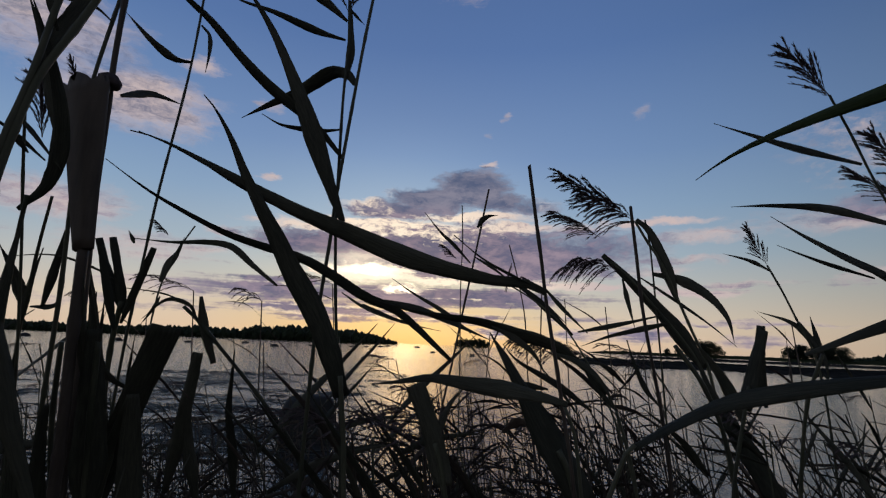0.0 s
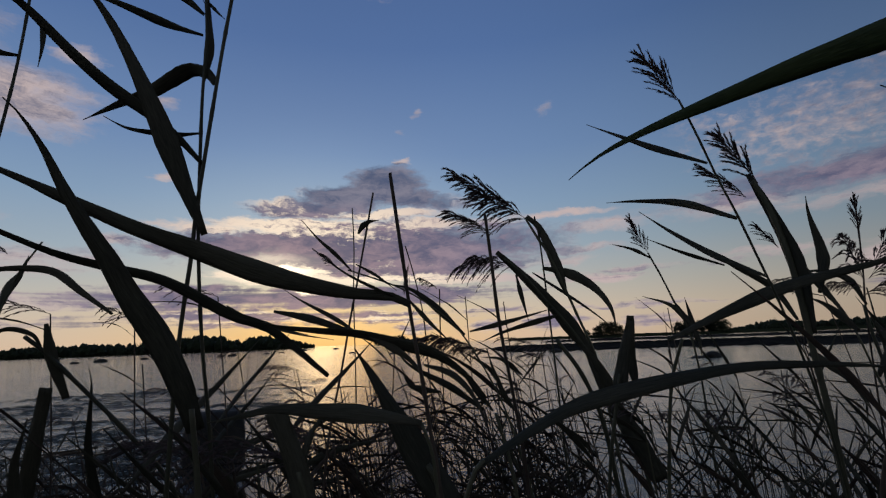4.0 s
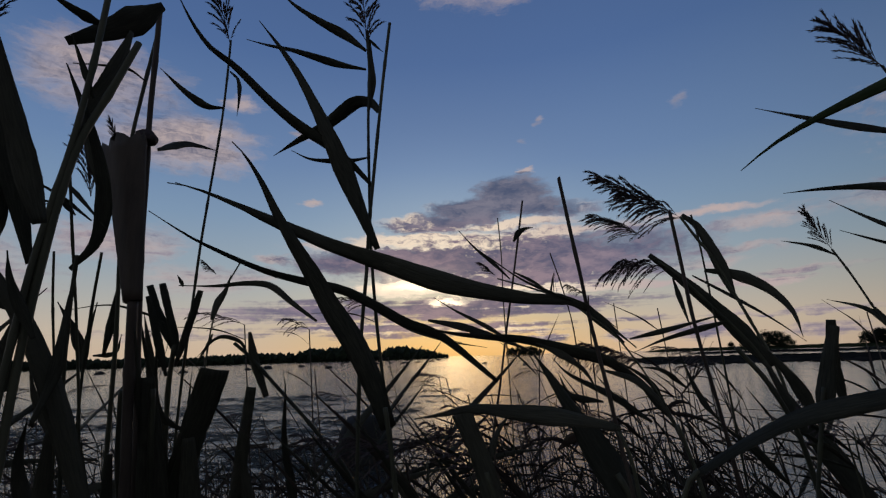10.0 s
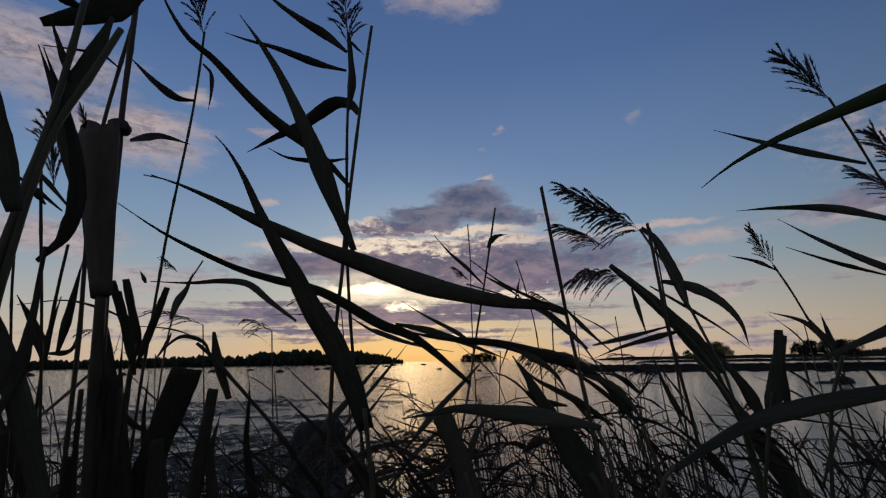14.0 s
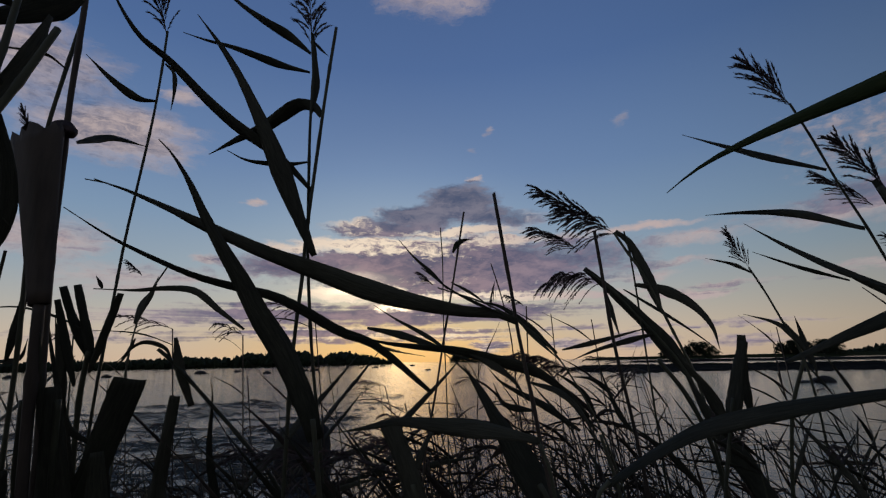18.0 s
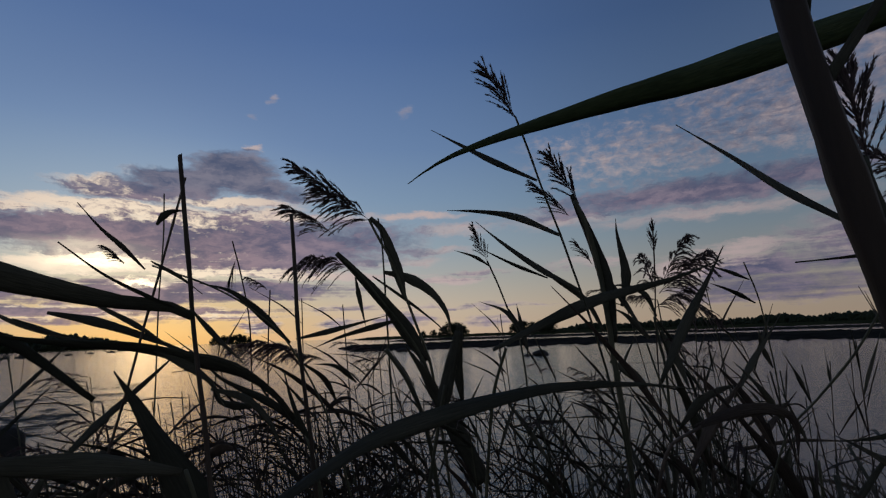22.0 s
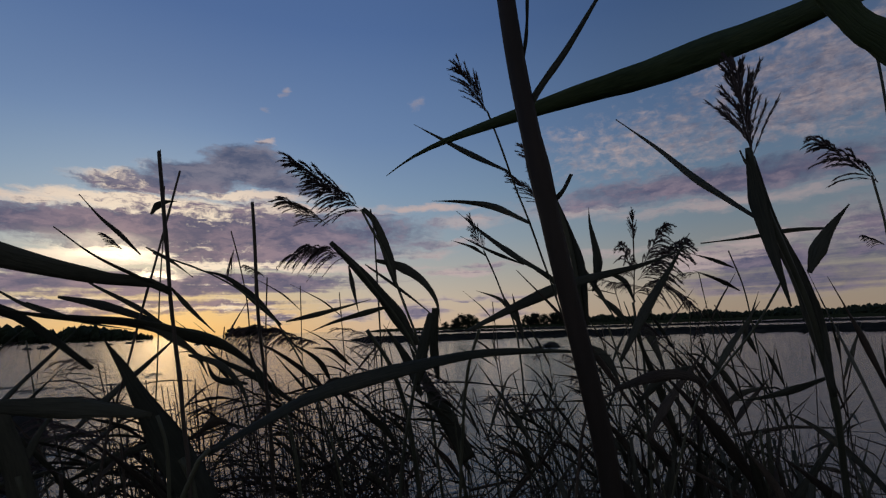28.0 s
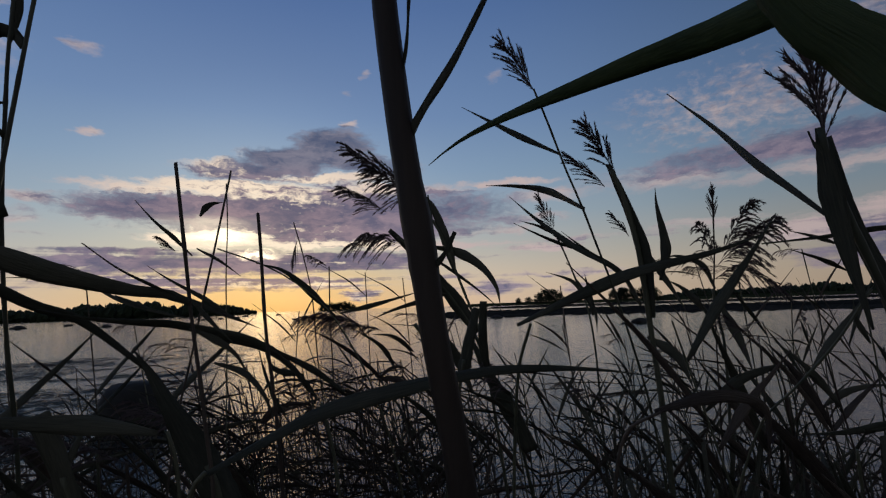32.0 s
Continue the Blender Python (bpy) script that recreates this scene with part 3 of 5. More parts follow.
def tree(x, y, z, height, spread, seed, label):
    rnd = random.Random(seed)
    base = new("tree")
    base.location = (x, y, z)
    tagged(base, label, "tree", "trees on the far bank")
    lean = Vector((rnd.uniform(-0.1, 0.1), rnd.uniform(-0.1, 0.1), 0)) * height
    o = Vector((x, y, z - 0.3))
    trunk = [o + lean + Vector((0, 0, height * 0.8)), o + lean * 0.5 + Vector((0, 0, height * 0.4)), o]
    v, f = tube(trunk, height * 0.028, 7, 0, 0.35)
    spots = []
    for i in range(20):
        # boughs fill an uneven dome that comes down to the ground
        a, s = rnd.uniform(0, 6.28), 0.04 + 0.96 * i / 19
        girth = spread * 0.75 * math.sqrt(max(0.05, 1 - s ** 2.2)) * rnd.uniform(0.3, 1.05)
        p = o + lean * s + Vector((math.cos(a) * girth, math.sin(a) * girth, height * (0.08 + 0.80 * s) * rnd.uniform(0.86, 1.04)))
        spots.append((tuple(p), spread * rnd.uniform(0.26, 0.42), 110, height * 0.036))
        lv, lf = tube([p, o.lerp(p, 0.5) + Vector((0, 0, height * 0.12)), o + lean * s * 0.5 + Vector((0, 0, height * 0.3 * s + height * 0.15))], height * 0.010, 5, 0, 0.4)
        k = len(v)
        v += lv
        f += [tuple(q + k for q in t) for t in lf]
    part("trunk", mesh_of("trunk", v, f, WOOD), base)
    part("crown", mesh_of("crown", *clump_mesh(spots, seed), CROWN, False), base)


def polar(a, r):
    return r * math.sin(radians(a)), r * math.cos(radians(a))


T1 = "round-crowned dark tree on the low far bank"
for i in range(7):
    x, y = polar(39.7 + i * 0.70 + random.uniform(-0.2, 0.2), 318 + random.uniform(-8, 12))
    tree(x, y, 1.2, random.uniform(5.6, 8.2), random.uniform(4.4, 6.0), 100 + i, T1)
for i, (a, hgt) in enumerate([(29.4, 3.5), (30.5, 4.0), (31.7, 6.5), (32.5, 8.6), (33.2, 8.0), (34.0, 6.0)]):
    x, y = polar(a, 316)
    tree(x, y, 1.2, hgt, hgt * 0.75, 200 + i, "small dark tree on the low far bank")
for i, (a, hgt) in enumerate([(6.8, 7), (7.3, 8), (7.8, 8.5), (8.3, 8), (8.8, 8.5), (9.3, 9), (9.8, 8), (10.2, 6)]):
    x, y = polar(a, 538)
    tree(x, y, 0.6, hgt, hgt * 0.75, 300 + i, "small dark tree on a far islet")


def woods(name, label, a0, a1, r0, r1, count, low, high, seed):
    """A far belt of firs and round trees standing close, as one mass of ragged crowns."""
    rnd = random.Random(seed)
    verts, faces = [], []
    for _ in range(count):
        a, r = rnd.uniform(a0, a1), rnd.uniform(r0, r1)
        x, y = polar(a, r)
        edge = min(1.0, 0.3 + min(abs(a - a0), abs(a1 - a)) / 7)
        hgt = rnd.uniform(low, high) * edge * (0.66 if a < -24 else 0.66 + 0.034 * (a + 24) if a < -14 else 1.0) * (0.85 + 0.35 * noise.noise(Vector((a * 0.30, 2.2, 0))) + 0.12 * noise.noise(Vector((a * 1.7, 8.0, 0))))
        fir = rnd.random() < 0.3
        wide = hgt * (rnd.uniform(0.16, 0.24) if fir else rnd.uniform(0.26, 0.42))
        rows = [(0.0, 0.8), (0.12, 1.0), (0.30, 0.72), (0.34, 0.86), (0.55, 0.46), (0.60, 0.58), (0.80, 0.22), (1.0, 0.02)] if fir else \
               [(0.0, 0.6), (0.14, 0.9), (0.32, 1.0), (0.52, 0.92), (0.70, 0.74), (0.84, 0.5), (0.94, 0.24), (1.0, 0.03)]
        k = len(verts)
        for s, f in rows:
            for e in range(7):
                t = 0.9 * e + s
                d = wide * f * rnd.uniform(0.65, 1.3)
                verts.append((x + d * math.cos(t), y + d * math.sin(t), 0.3 + hgt * (s + rnd.uniform(-0.03, 0.03))))
        for i in range(len(rows) - 1):
            for e in range(7):
                b0, b1 = k + i * 7 + e, k + i * 7 + (e + 1) % 7
                faces.append((b0, b1, b1 + 7, b0 + 7))
    ob = new(name, mesh_of(name, verts, faces, CROWN, False))
    tagged(ob, label, "woods", kind="stuff")


woods("far_woods", "dark belt of fir trees along the far shore", -78, -0.1, 336, 380, 2300, 5.5, 10.5, 5)
woods("far_woods", "dark low woods beyond the sand bars", 43, 84, 405, 440, 1300, 5.0, 9.0, 6)


def boulder(name, x, y, sx, sy, sz, seed, label):
    bm = bmesh.new()
    bmesh.ops.create_icosphere(bm, subdivisions=3, radius=1.0)
    for q in bm.verts:
        d = 1 + 0.30 * noise.noise(q.co * 1.2 + Vector((seed, 0, 0))) + 0.12 * noise.noise(q.co * 3.5 + Vector((0, seed, 0)))
        q.co = Vector((q.co.x * sx * d, q.co.y * sy * d, max(q.co.z, -0.6) * sz * d))
    me = bpy.data.meshes.new(name)
    bm.to_mesh(me)
    bm.free()
    me.materials.append(ROCK)
    me.polygons.foreach_set("use_smooth", [True] * len(me.polygons))
    ob = new(name, me)
    ob.location = (x, y, sz * 0.15)
    tagged(ob, label, "rock", "rocks in the lake")


for i, (a, r, sx, sz) in enumerate([(42.7, 25.5, 0.46, 0.30), (41.3, 25.0, 0.34, 0.10), (27.0, 40, 0.5, 0.3), (-2.0, 120, 1.2, 0.6), (-3.6, 110, 1.0, 0.5), (-1.2, 150, 1.5, 0.7),
                                   (-8.5, 90, 1.2, 0.7), (-9.6, 88, 0.8, 0.5), (-13.5, 70, 0.9, 0.6), (-20, 85, 1.3, 0.8), (-22, 80, 0.8, 0.5), (-28, 75, 1.0, 0.7),
                                   (-5.2, 100, 0.9, 0.5), (2.2, 160, 1.4, 0.7), (4.0, 70, 0.6, 0.3), (8.5, 55, 0.5, 0.25), (-35, 90, 1.2, 0.8), (14, 110, 1.0, 0.5), (-16.5, 95, 1.0, 0.6)]):
    x, y = polar(a, r)
    far = 1.0 if r < 50 else 0.62
    boulder("rock", x, y, sx * far, sx * far * 0.7, sz * 0.75 * far, i * 3.7, "dark wet rock lying in the shallow water")


def block_stone(name, a, r, half, deep, high, label):
    """A squarish stone with worn edges and a nearly flat top, standing on the bed."""
    bm = bmesh.new()
    bmesh.ops.create_icosphere(bm, subdivisions=4, radius=1.0)
    for q in bm.verts:
        c = q.co
        k = (abs(c.x) ** 5 + abs(c.y) ** 5 + abs(c.z) ** 5) ** -0.2
        d = k * (1 + 0.07 * noise.noise(c * 1.7) + 0.05 * noise.noise(c * 5.0) + 0.02 * noise.noise(c * 14.0))
        q.co = Vector((c.x * half * d * (1 - 0.06 * c.z), c.y * deep * d, c.z * high * d))
    me = bpy.data.meshes.new(name)
    bm.to_mesh(me)
    bm.free()
    me.materials.append(ROCK)
    me.polygons.foreach_set("use_smooth", [True] * len(me.polygons))
    ob = new(name, me)
    x, y = polar(a, r)
    ob.location = (x, y, 0.02)
    ob.rotation_euler = (0, 0, 0.25)
    tagged(ob, label, "rock", "rocks in the lake")


block_stone("stone_block", -9.3, 5.9, 0.30, 0.24, 0.46, "dark squarish weed-covered stone standing out of the water")

# floating weed, dark mats lying on the water
rnd = random.Random(11)
verts, faces = [], []
for _ in range(17000):
    r = 4.5 + 15.0 * rnd.random() ** 1.1
    a = rnd.uniform(-62, 1)
    x, y = polar(a, r)
    # a broken mat whose edge runs out toward the open water
    past = a + 2.5 + 0.9 * (14.0 - r) + 3.0 * noise.noise(Vector((r * 0.8, 3.0, 0)))
    dense = 1.2 * noise.noise(Vector((x * 0.3, y * 0.8, 9))) + 0.6 * noise.noise(Vector((x * 1.2, y * 2.8, 4))) + 0.14 - 0.12 * max(0.0, past) - 0.35 * max(0.0, r - 17.0) - 0.3 * max(0.0, 6.0 - r)
    if dense < rnd.uniform(-0.05, 0.4):
        continue
    ln, wd = rnd.uniform(0.03, 0.20), rnd.uniform(0.008, 0.030)
    a = rnd.gauss(0, 0.35)
    k = len(verts)
    for s, c in ((-1, 0), (-0.3, 1), (0.4, 0.8), (1, 0), (0.3, -0.9), (-0.4, -1)):
        px, py = s * ln, c * wd
        verts.append((x + px * math.cos(a) - py * math.sin(a), y + px * math.sin(a) + py * math.cos(a), 0.004 + 0.003 * rnd.random()))
    verts.append((x, y, 0.008 + 0.008 * rnd.random()))
    faces += [(k + j, k + (j + 1) % 6, k + 6) for j in range(6)]
tagged(new("floating_weed", mesh_of("floating_weed", verts, faces, WEED, False)), "dark mats of dead reed floating on the water", "water weed", kind="stuff")

# ---- the reeds round the viewer, one by one ----
random.seed(4)
r = reed("reed", "tall dark green reed with a feathery seed head", [(-0.123, 0.780, 1.668), (-0.119, 0.781, 1.595), (-0.121, 0.781, 1.509), (-0.119, 0.781, 1.396), (-0.116, 0.781, 1.290), (-0.110, 0.782, 1.199), (-0.101, 0.784, 1.104), (-0.089, 0.785, 1.013), (-0.080, 0.786, 0.923)], 0.0033, STEM, "reeds at the water's edge")
panicle(r, (-0.123, 0.780, 1.657), (-0.134, 0.779, 1.791), 1.2, 0.45)
leaf(r, [(-0.125, 0.780, 1.643), (-0.161, 0.773, 1.670), (-0.203, 0.763, 1.692), (-0.245, 0.751, 1.717), (-0.272, 0.741, 1.740)], 0.0171)
leaf(r, [(-0.125, 0.780, 1.606), (-0.172, 0.771, 1.612), (-0.244, 0.751, 1.628), (-0.285, 0.736, 1.630), (-0.316, 0.723, 1.633)], 0.0136)
leaf(r, [(-0.121, 0.781, 1.525), (-0.115, 0.782, 1.585), (-0.119, 0.781, 1.640), (-0.124, 0.780, 1.685)], 0.0151, tip=0.6)
leaf(r, [(-0.121, 0.781, 1.668), (-0.107, 0.783, 1.653), (-0.095, 0.784, 1.642)], 0.0062)
r = reed("reed", "tall bare-topped green reed with broad crossing leaves", [(-0.082, 0.776, 1.695), (-0.093, 0.774, 1.592), (-0.102, 0.773, 1.495), (-0.111, 0.772, 1.393), (-0.118, 0.771, 1.306), (-0.121, 0.771, 1.242), (-0.126, 0.770, 1.180), (-0.130, 0.769, 1.113), (-0.132, 0.769, 1.032)], 0.0037, STEM, "reeds at the water's edge")
leaf(r, [(-0.101, 0.753, 1.273), (-0.131, 0.749, 1.344), (-0.166, 0.741, 1.433), (-0.196, 0.734, 1.503), (-0.228, 0.725, 1.567), (-0.255, 0.716, 1.609), (-0.288, 0.703, 1.652)], 0.0312)
leaf(r, [(-0.101, 0.773, 1.519), (-0.116, 0.783, 1.542), (-0.143, 0.792, 1.550), (-0.174, 0.805, 1.536), (-0.207, 0.818, 1.518), (-0.249, 0.830, 1.503), (-0.307, 0.846, 1.477)], 0.0272)
leaf(r, [(-0.112, 0.772, 1.385), (-0.149, 0.759, 1.424), (-0.187, 0.743, 1.452), (-0.227, 0.725, 1.477), (-0.265, 0.703, 1.508), (-0.311, 0.673, 1.552), (-0.339, 0.651, 1.570), (-0.360, 0.632, 1.602), (-0.378, 0.612, 1.645)], 0.0190)
leaf(r, [(-0.124, 0.790, 1.443), (-0.154, 0.785, 1.436), (-0.189, 0.777, 1.434), (-0.219, 0.769, 1.436), (-0.246, 0.761, 1.448)], 0.0105)
leaf(r, [(-0.105, 0.763, 1.277), (-0.130, 0.759, 1.329), (-0.154, 0.754, 1.373)], 0.0128)
r = reed("reed", "broken brown reed stake with one long leaf across it", [(0.132, 0.508, 1.289), (0.136, 0.507, 1.256), (0.140, 0.506, 1.222), (0.145, 0.504, 1.181), (0.149, 0.503, 1.144), (0.155, 0.501, 1.102), (0.161, 0.500, 1.064), (0.166, 0.498, 1.024), (0.172, 0.496, 0.983)], 0.0025, DRY, "reeds at the water's edge", cut=1)
leaf(r, [(0.148, 0.500, 1.149), (0.130, 0.510, 1.158), (0.099, 0.525, 1.162), (0.049, 0.545, 1.174), (-0.004, 0.560, 1.190), (-0.070, 0.571, 1.216), (-0.137, 0.575, 1.242), (-0.190, 0.574, 1.267), (-0.241, 0.568, 1.290), (-0.278, 0.562, 1.306), (-0.301, 0.557, 1.314), (-0.323, 0.551, 1.317)], 0.0258)
leaf(r, [(-0.079, 0.585, 1.218), (-0.153, 0.587, 1.247), (-0.207, 0.584, 1.271), (-0.271, 0.575, 1.305), (-0.321, 0.564, 1.322)], 0.0069)
leaf(r, [(0.148, 0.504, 1.154), (0.169, 0.497, 1.129), (0.189, 0.490, 1.108)], 0.0053)
leaf(r, [(0.148, 0.504, 1.151), (0.118, 0.511, 1.165), (0.084, 0.518, 1.184), (0.051, 0.522, 1.210)], 0.0037)
leaf(r, [(0.169, 0.535, 1.086), (0.198, 0.525, 1.075), (0.218, 0.517, 1.052), (0.230, 0.512, 1.020)], 0.0079)
r = reed("reed", "broken brown reed stake cut off at the top", [(0.211, 0.432, 1.226), (0.213, 0.432, 1.203), (0.215, 0.431, 1.173), (0.217, 0.430, 1.139), (0.220, 0.428, 1.107), (0.224, 0.426, 1.076), (0.228, 0.424, 1.043), (0.232, 0.422, 0.999)], 0.0020, DRY, "reeds at the water's edge", cut=1)
leaf(r, [(0.237, 0.442, 1.043), (0.227, 0.447, 1.057), (0.218, 0.451, 1.082), (0.213, 0.453, 1.102)], 0.0057)
r = reed("reed", "broad upright reed leaf, dark green with a pointed tip", [(-0.067, 0.576, 1.051), (-0.063, 0.577, 1.020), (-0.057, 0.577, 0.971)], 0.0037, STEM, "reeds at the water's edge")
leaf(r, [(-0.066, 0.597, 1.026), (-0.084, 0.590, 1.079), (-0.105, 0.582, 1.125), (-0.130, 0.573, 1.165), (-0.151, 0.564, 1.205), (-0.170, 0.555, 1.238), (-0.188, 0.546, 1.272), (-0.205, 0.536, 1.310), (-0.222, 0.526, 1.339), (-0.234, 0.519, 1.352)], 0.0262, twist=0.1, root=0.7)
leaf(r, [(-0.148, 0.581, 1.150), (-0.181, 0.589, 1.174), (-0.210, 0.594, 1.196), (-0.241, 0.596, 1.200), (-0.277, 0.597, 1.198), (-0.324, 0.597, 1.200)], 0.0089)
leaf(r, [(0.073, 0.717, 1.069), (-0.007, 0.727, 1.136), (-0.056, 0.729, 1.155), (-0.109, 0.727, 1.186), (-0.150, 0.722, 1.206), (-0.208, 0.712, 1.220), (-0.255, 0.700, 1.233), (-0.307, 0.684, 1.256), (-0.353, 0.666, 1.280), (-0.401, 0.644, 1.313)], 0.0176)
r = reed("reed", "thin dead reed twigs on the water", [(0.162, 0.937, 1.404), (0.147, 0.939, 1.318), (0.133, 0.941, 1.239), (0.117, 0.943, 1.153), (0.101, 0.945, 1.060), (0.082, 0.947, 0.961)], 0.0025, DRY, "reeds at the water's edge")
leaf(r, [(0.123, 0.822, 1.294), (0.131, 0.820, 1.308), (0.142, 0.819, 1.315), (0.157, 0.816, 1.317)], 0.0110)
leaf(r, [(0.113, 0.823, 1.230), (0.084, 0.826, 1.261), (0.058, 0.828, 1.285), (0.030, 0.830, 1.318)], 0.0070)
leaf(r, [(0.119, 0.822, 1.242), (0.154, 0.816, 1.221), (0.185, 0.810, 1.196)], 0.0059)
stalk(r, [(0.139, 1.193, 1.442), (0.143, 1.192, 1.346), (0.142, 1.192, 1.220), (0.146, 1.192, 1.060)], 0.0018, STEM)
panicle(r, (0.088, 0.826, 1.238), (0.064, 0.828, 1.263), 0.45, 0.5)
r = reed("reed", "reed with two drooping feathery seed heads", [(0.591, 1.336, 1.344), (0.635, 1.316, 1.297), (0.692, 1.287, 1.214), (0.734, 1.264, 1.152), (0.774, 1.240, 1.078), (0.812, 1.215, 0.961), (0.848, 1.190, 0.853), (0.871, 1.173, 0.782)], 0.0052, STEM, "reeds at the water's edge")
leaf(r, [(0.786, 1.232, 1.057), (0.739, 1.261, 1.147), (0.681, 1.293, 1.233), (0.616, 1.325, 1.314), (0.571, 1.345, 1.364)], 0.0442, tip=0.7, root=0.6)
panicle(r, (0.613, 1.327, 1.319), (0.502, 1.372, 1.380), 1.25, 1.0)
panicle(r, (0.584, 1.339, 1.350), (0.466, 1.385, 1.347), 1.1, 0.8)
stalk(r, [(0.653, 1.307, 1.462), (0.678, 1.294, 1.405), (0.710, 1.277, 1.337), (0.738, 1.261, 1.249), (0.764, 1.246, 1.165), (0.794, 1.227, 1.063)], 0.0047, STEM)
leaf(r, [(0.740, 1.260, 1.233), (0.717, 1.274, 1.336), (0.687, 1.290, 1.429), (0.657, 1.305, 1.466)], 0.0349, tip=0.7)
panicle(r, (0.660, 1.304, 1.454), (0.529, 1.362, 1.575), 1.45, 0.75, 44)
panicle(r, (0.618, 1.324, 1.488), (0.478, 1.381, 1.622), 1.1, 0.35)
panicle(r, (0.564, 1.348, 1.418), (0.446, 1.391, 1.508), 0.8, 0.5)
leaf(r, [(0.688, 1.289, 1.308), (0.748, 1.255, 1.289), (0.803, 1.221, 1.247), (0.837, 1.198, 1.189), (0.847, 1.191, 1.125)], 0.0302)
leaf(r, [(0.662, 1.303, 1.297), (0.742, 1.259, 1.229), (0.804, 1.221, 1.170), (0.851, 1.188, 1.115)], 0.0108)
leaf(r, [(0.743, 1.259, 1.178), (0.661, 1.303, 1.155), (0.579, 1.341, 1.131), (0.511, 1.369, 1.102)], 0.0172)
leaf(r, [(0.619, 1.324, 1.295), (0.631, 1.318, 1.226), (0.645, 1.311, 1.153)], 0.0144)
leaf(r, [(0.868, 1.100, 0.761), (0.819, 1.137, 0.876), (0.778, 1.165, 0.967), (0.740, 1.190, 1.076)], 0.0501, root=0.8)
stalk(r, [(0.677, 1.295, 1.463), (0.685, 1.291, 1.404)], 0.0032, STEM)
r = reed("reed", "reed with a short upright cut leaf", [(0.534, 0.726, 1.047), (0.522, 0.735, 0.974), (0.512, 0.742, 0.911)], 0.0038, STEM, "reeds at the water's edge")
leaf(r, [(0.529, 0.730, 1.011), (0.536, 0.725, 1.047), (0.544, 0.719, 1.088), (0.554, 0.711, 1.132)], 0.0234, tip=0.5, root=0.55, twist=0.05)
r = reed("reed", "reed leaf lying level over the water", [(0.143, 0.428, 1.043), (0.150, 0.425, 1.022), (0.153, 0.424, 0.999)], 0.0019, STEM, "reeds at the water's edge")
leaf(r, [(0.139, 0.408, 1.046), (0.116, 0.415, 1.051), (0.090, 0.421, 1.055), (0.062, 0.426, 1.058), (0.025, 0.430, 1.062), (-0.001, 0.430, 1.058), (-0.024, 0.430, 1.055)], 0.0157, twist=0.05)
r = reed("reed", "broad dark reed leaf leaning over the water", [(0.166, 0.515, 0.989), (0.175, 0.512, 0.969)], 0.0042, STEM, "reeds at the water's edge")
leaf(r, [(0.190, 0.507, 0.940), (0.179, 0.511, 0.962), (0.163, 0.516, 0.989), (0.145, 0.521, 1.021), (0.129, 0.525, 1.049), (0.113, 0.529, 1.078), (0.095, 0.532, 1.106)], 0.0310, twist=0.08, root=0.85)
r = reed("reed", "short cut reed leaf standing in the water", [(0.041, 0.539, 0.989), (0.049, 0.538, 0.960)], 0.0040, STEM, "reeds at the water's edge")
leaf(r, [(0.051, 0.538, 0.947), (0.034, 0.539, 1.006), (0.017, 0.540, 1.048)], 0.0261, tip=0.12)
leaf(r, [(0.041, 0.539, 0.989), (0.054, 0.538, 1.027), (0.072, 0.536, 1.049)], 0.0084)
r = reed("reed", "reed leaf arching down to the water", [(0.293, 0.659, 1.012), (0.304, 0.654, 0.967), (0.310, 0.651, 0.935)], 0.0029, STEM, "reeds at the water's edge")
leaf(r, [(0.274, 0.645, 1.035), (0.253, 0.654, 1.063), (0.214, 0.667, 1.093), (0.164, 0.681, 1.109), (0.111, 0.692, 1.124), (0.060, 0.698, 1.130), (0.009, 0.700, 1.137), (-0.042, 0.699, 1.150)], 0.0191)
leaf(r, [(0.290, 0.660, 1.015), (0.269, 0.669, 1.044), (0.254, 0.675, 1.066), (0.241, 0.680, 1.073)], 0.0093)
leaf(r, [(0.127, 0.689, 1.120), (0.156, 0.683, 1.105), (0.185, 0.676, 1.082), (0.201, 0.672, 1.053)], 0.0111)
r = reed("reed", "thin tall reed with a dark seed head", [(-0.429, 0.902, 1.763), (-0.431, 0.902, 1.676), (-0.434, 0.900, 1.589), (-0.439, 0.898, 1.515), (-0.446, 0.894, 1.420), (-0.453, 0.891, 1.323), (-0.457, 0.889, 1.236), (-0.460, 0.887, 1.168), (-0.464, 0.885, 1.084)], 0.0029, STEM, "reeds at the water's edge")
panicle(r, (-0.430, 0.902, 1.755), (-0.459, 0.888, 1.878), 1.0, 0.4)
leaf(r, [(-0.427, 0.904, 1.692), (-0.412, 0.911, 1.676), (-0.408, 0.912, 1.639), (-0.410, 0.911, 1.595)], 0.0104)
leaf(r, [(-0.433, 0.901, 1.608), (-0.460, 0.887, 1.605), (-0.494, 0.869, 1.626), (-0.535, 0.844, 1.666)], 0.0165)
leaf(r, [(-0.473, 0.880, 1.243), (-0.478, 0.878, 1.254), (-0.483, 0.875, 1.264)], 0.0080)
r = reed("reed", "thin reed with a small leaf and seed head", [(-0.508, 1.196, 1.348), (-0.537, 1.183, 1.278), (-0.555, 1.175, 1.206), (-0.563, 1.171, 1.125), (-0.566, 1.170, 1.029)], 0.0024, STEM, "reeds at the water's edge")
leaf(r, [(-0.558, 1.174, 1.206), (-0.550, 1.177, 1.245), (-0.535, 1.184, 1.278), (-0.525, 1.188, 1.317)], 0.0226)
panicle(r, (-0.556, 1.174, 1.317), (-0.583, 1.161, 1.352), 0.5, 0.6)
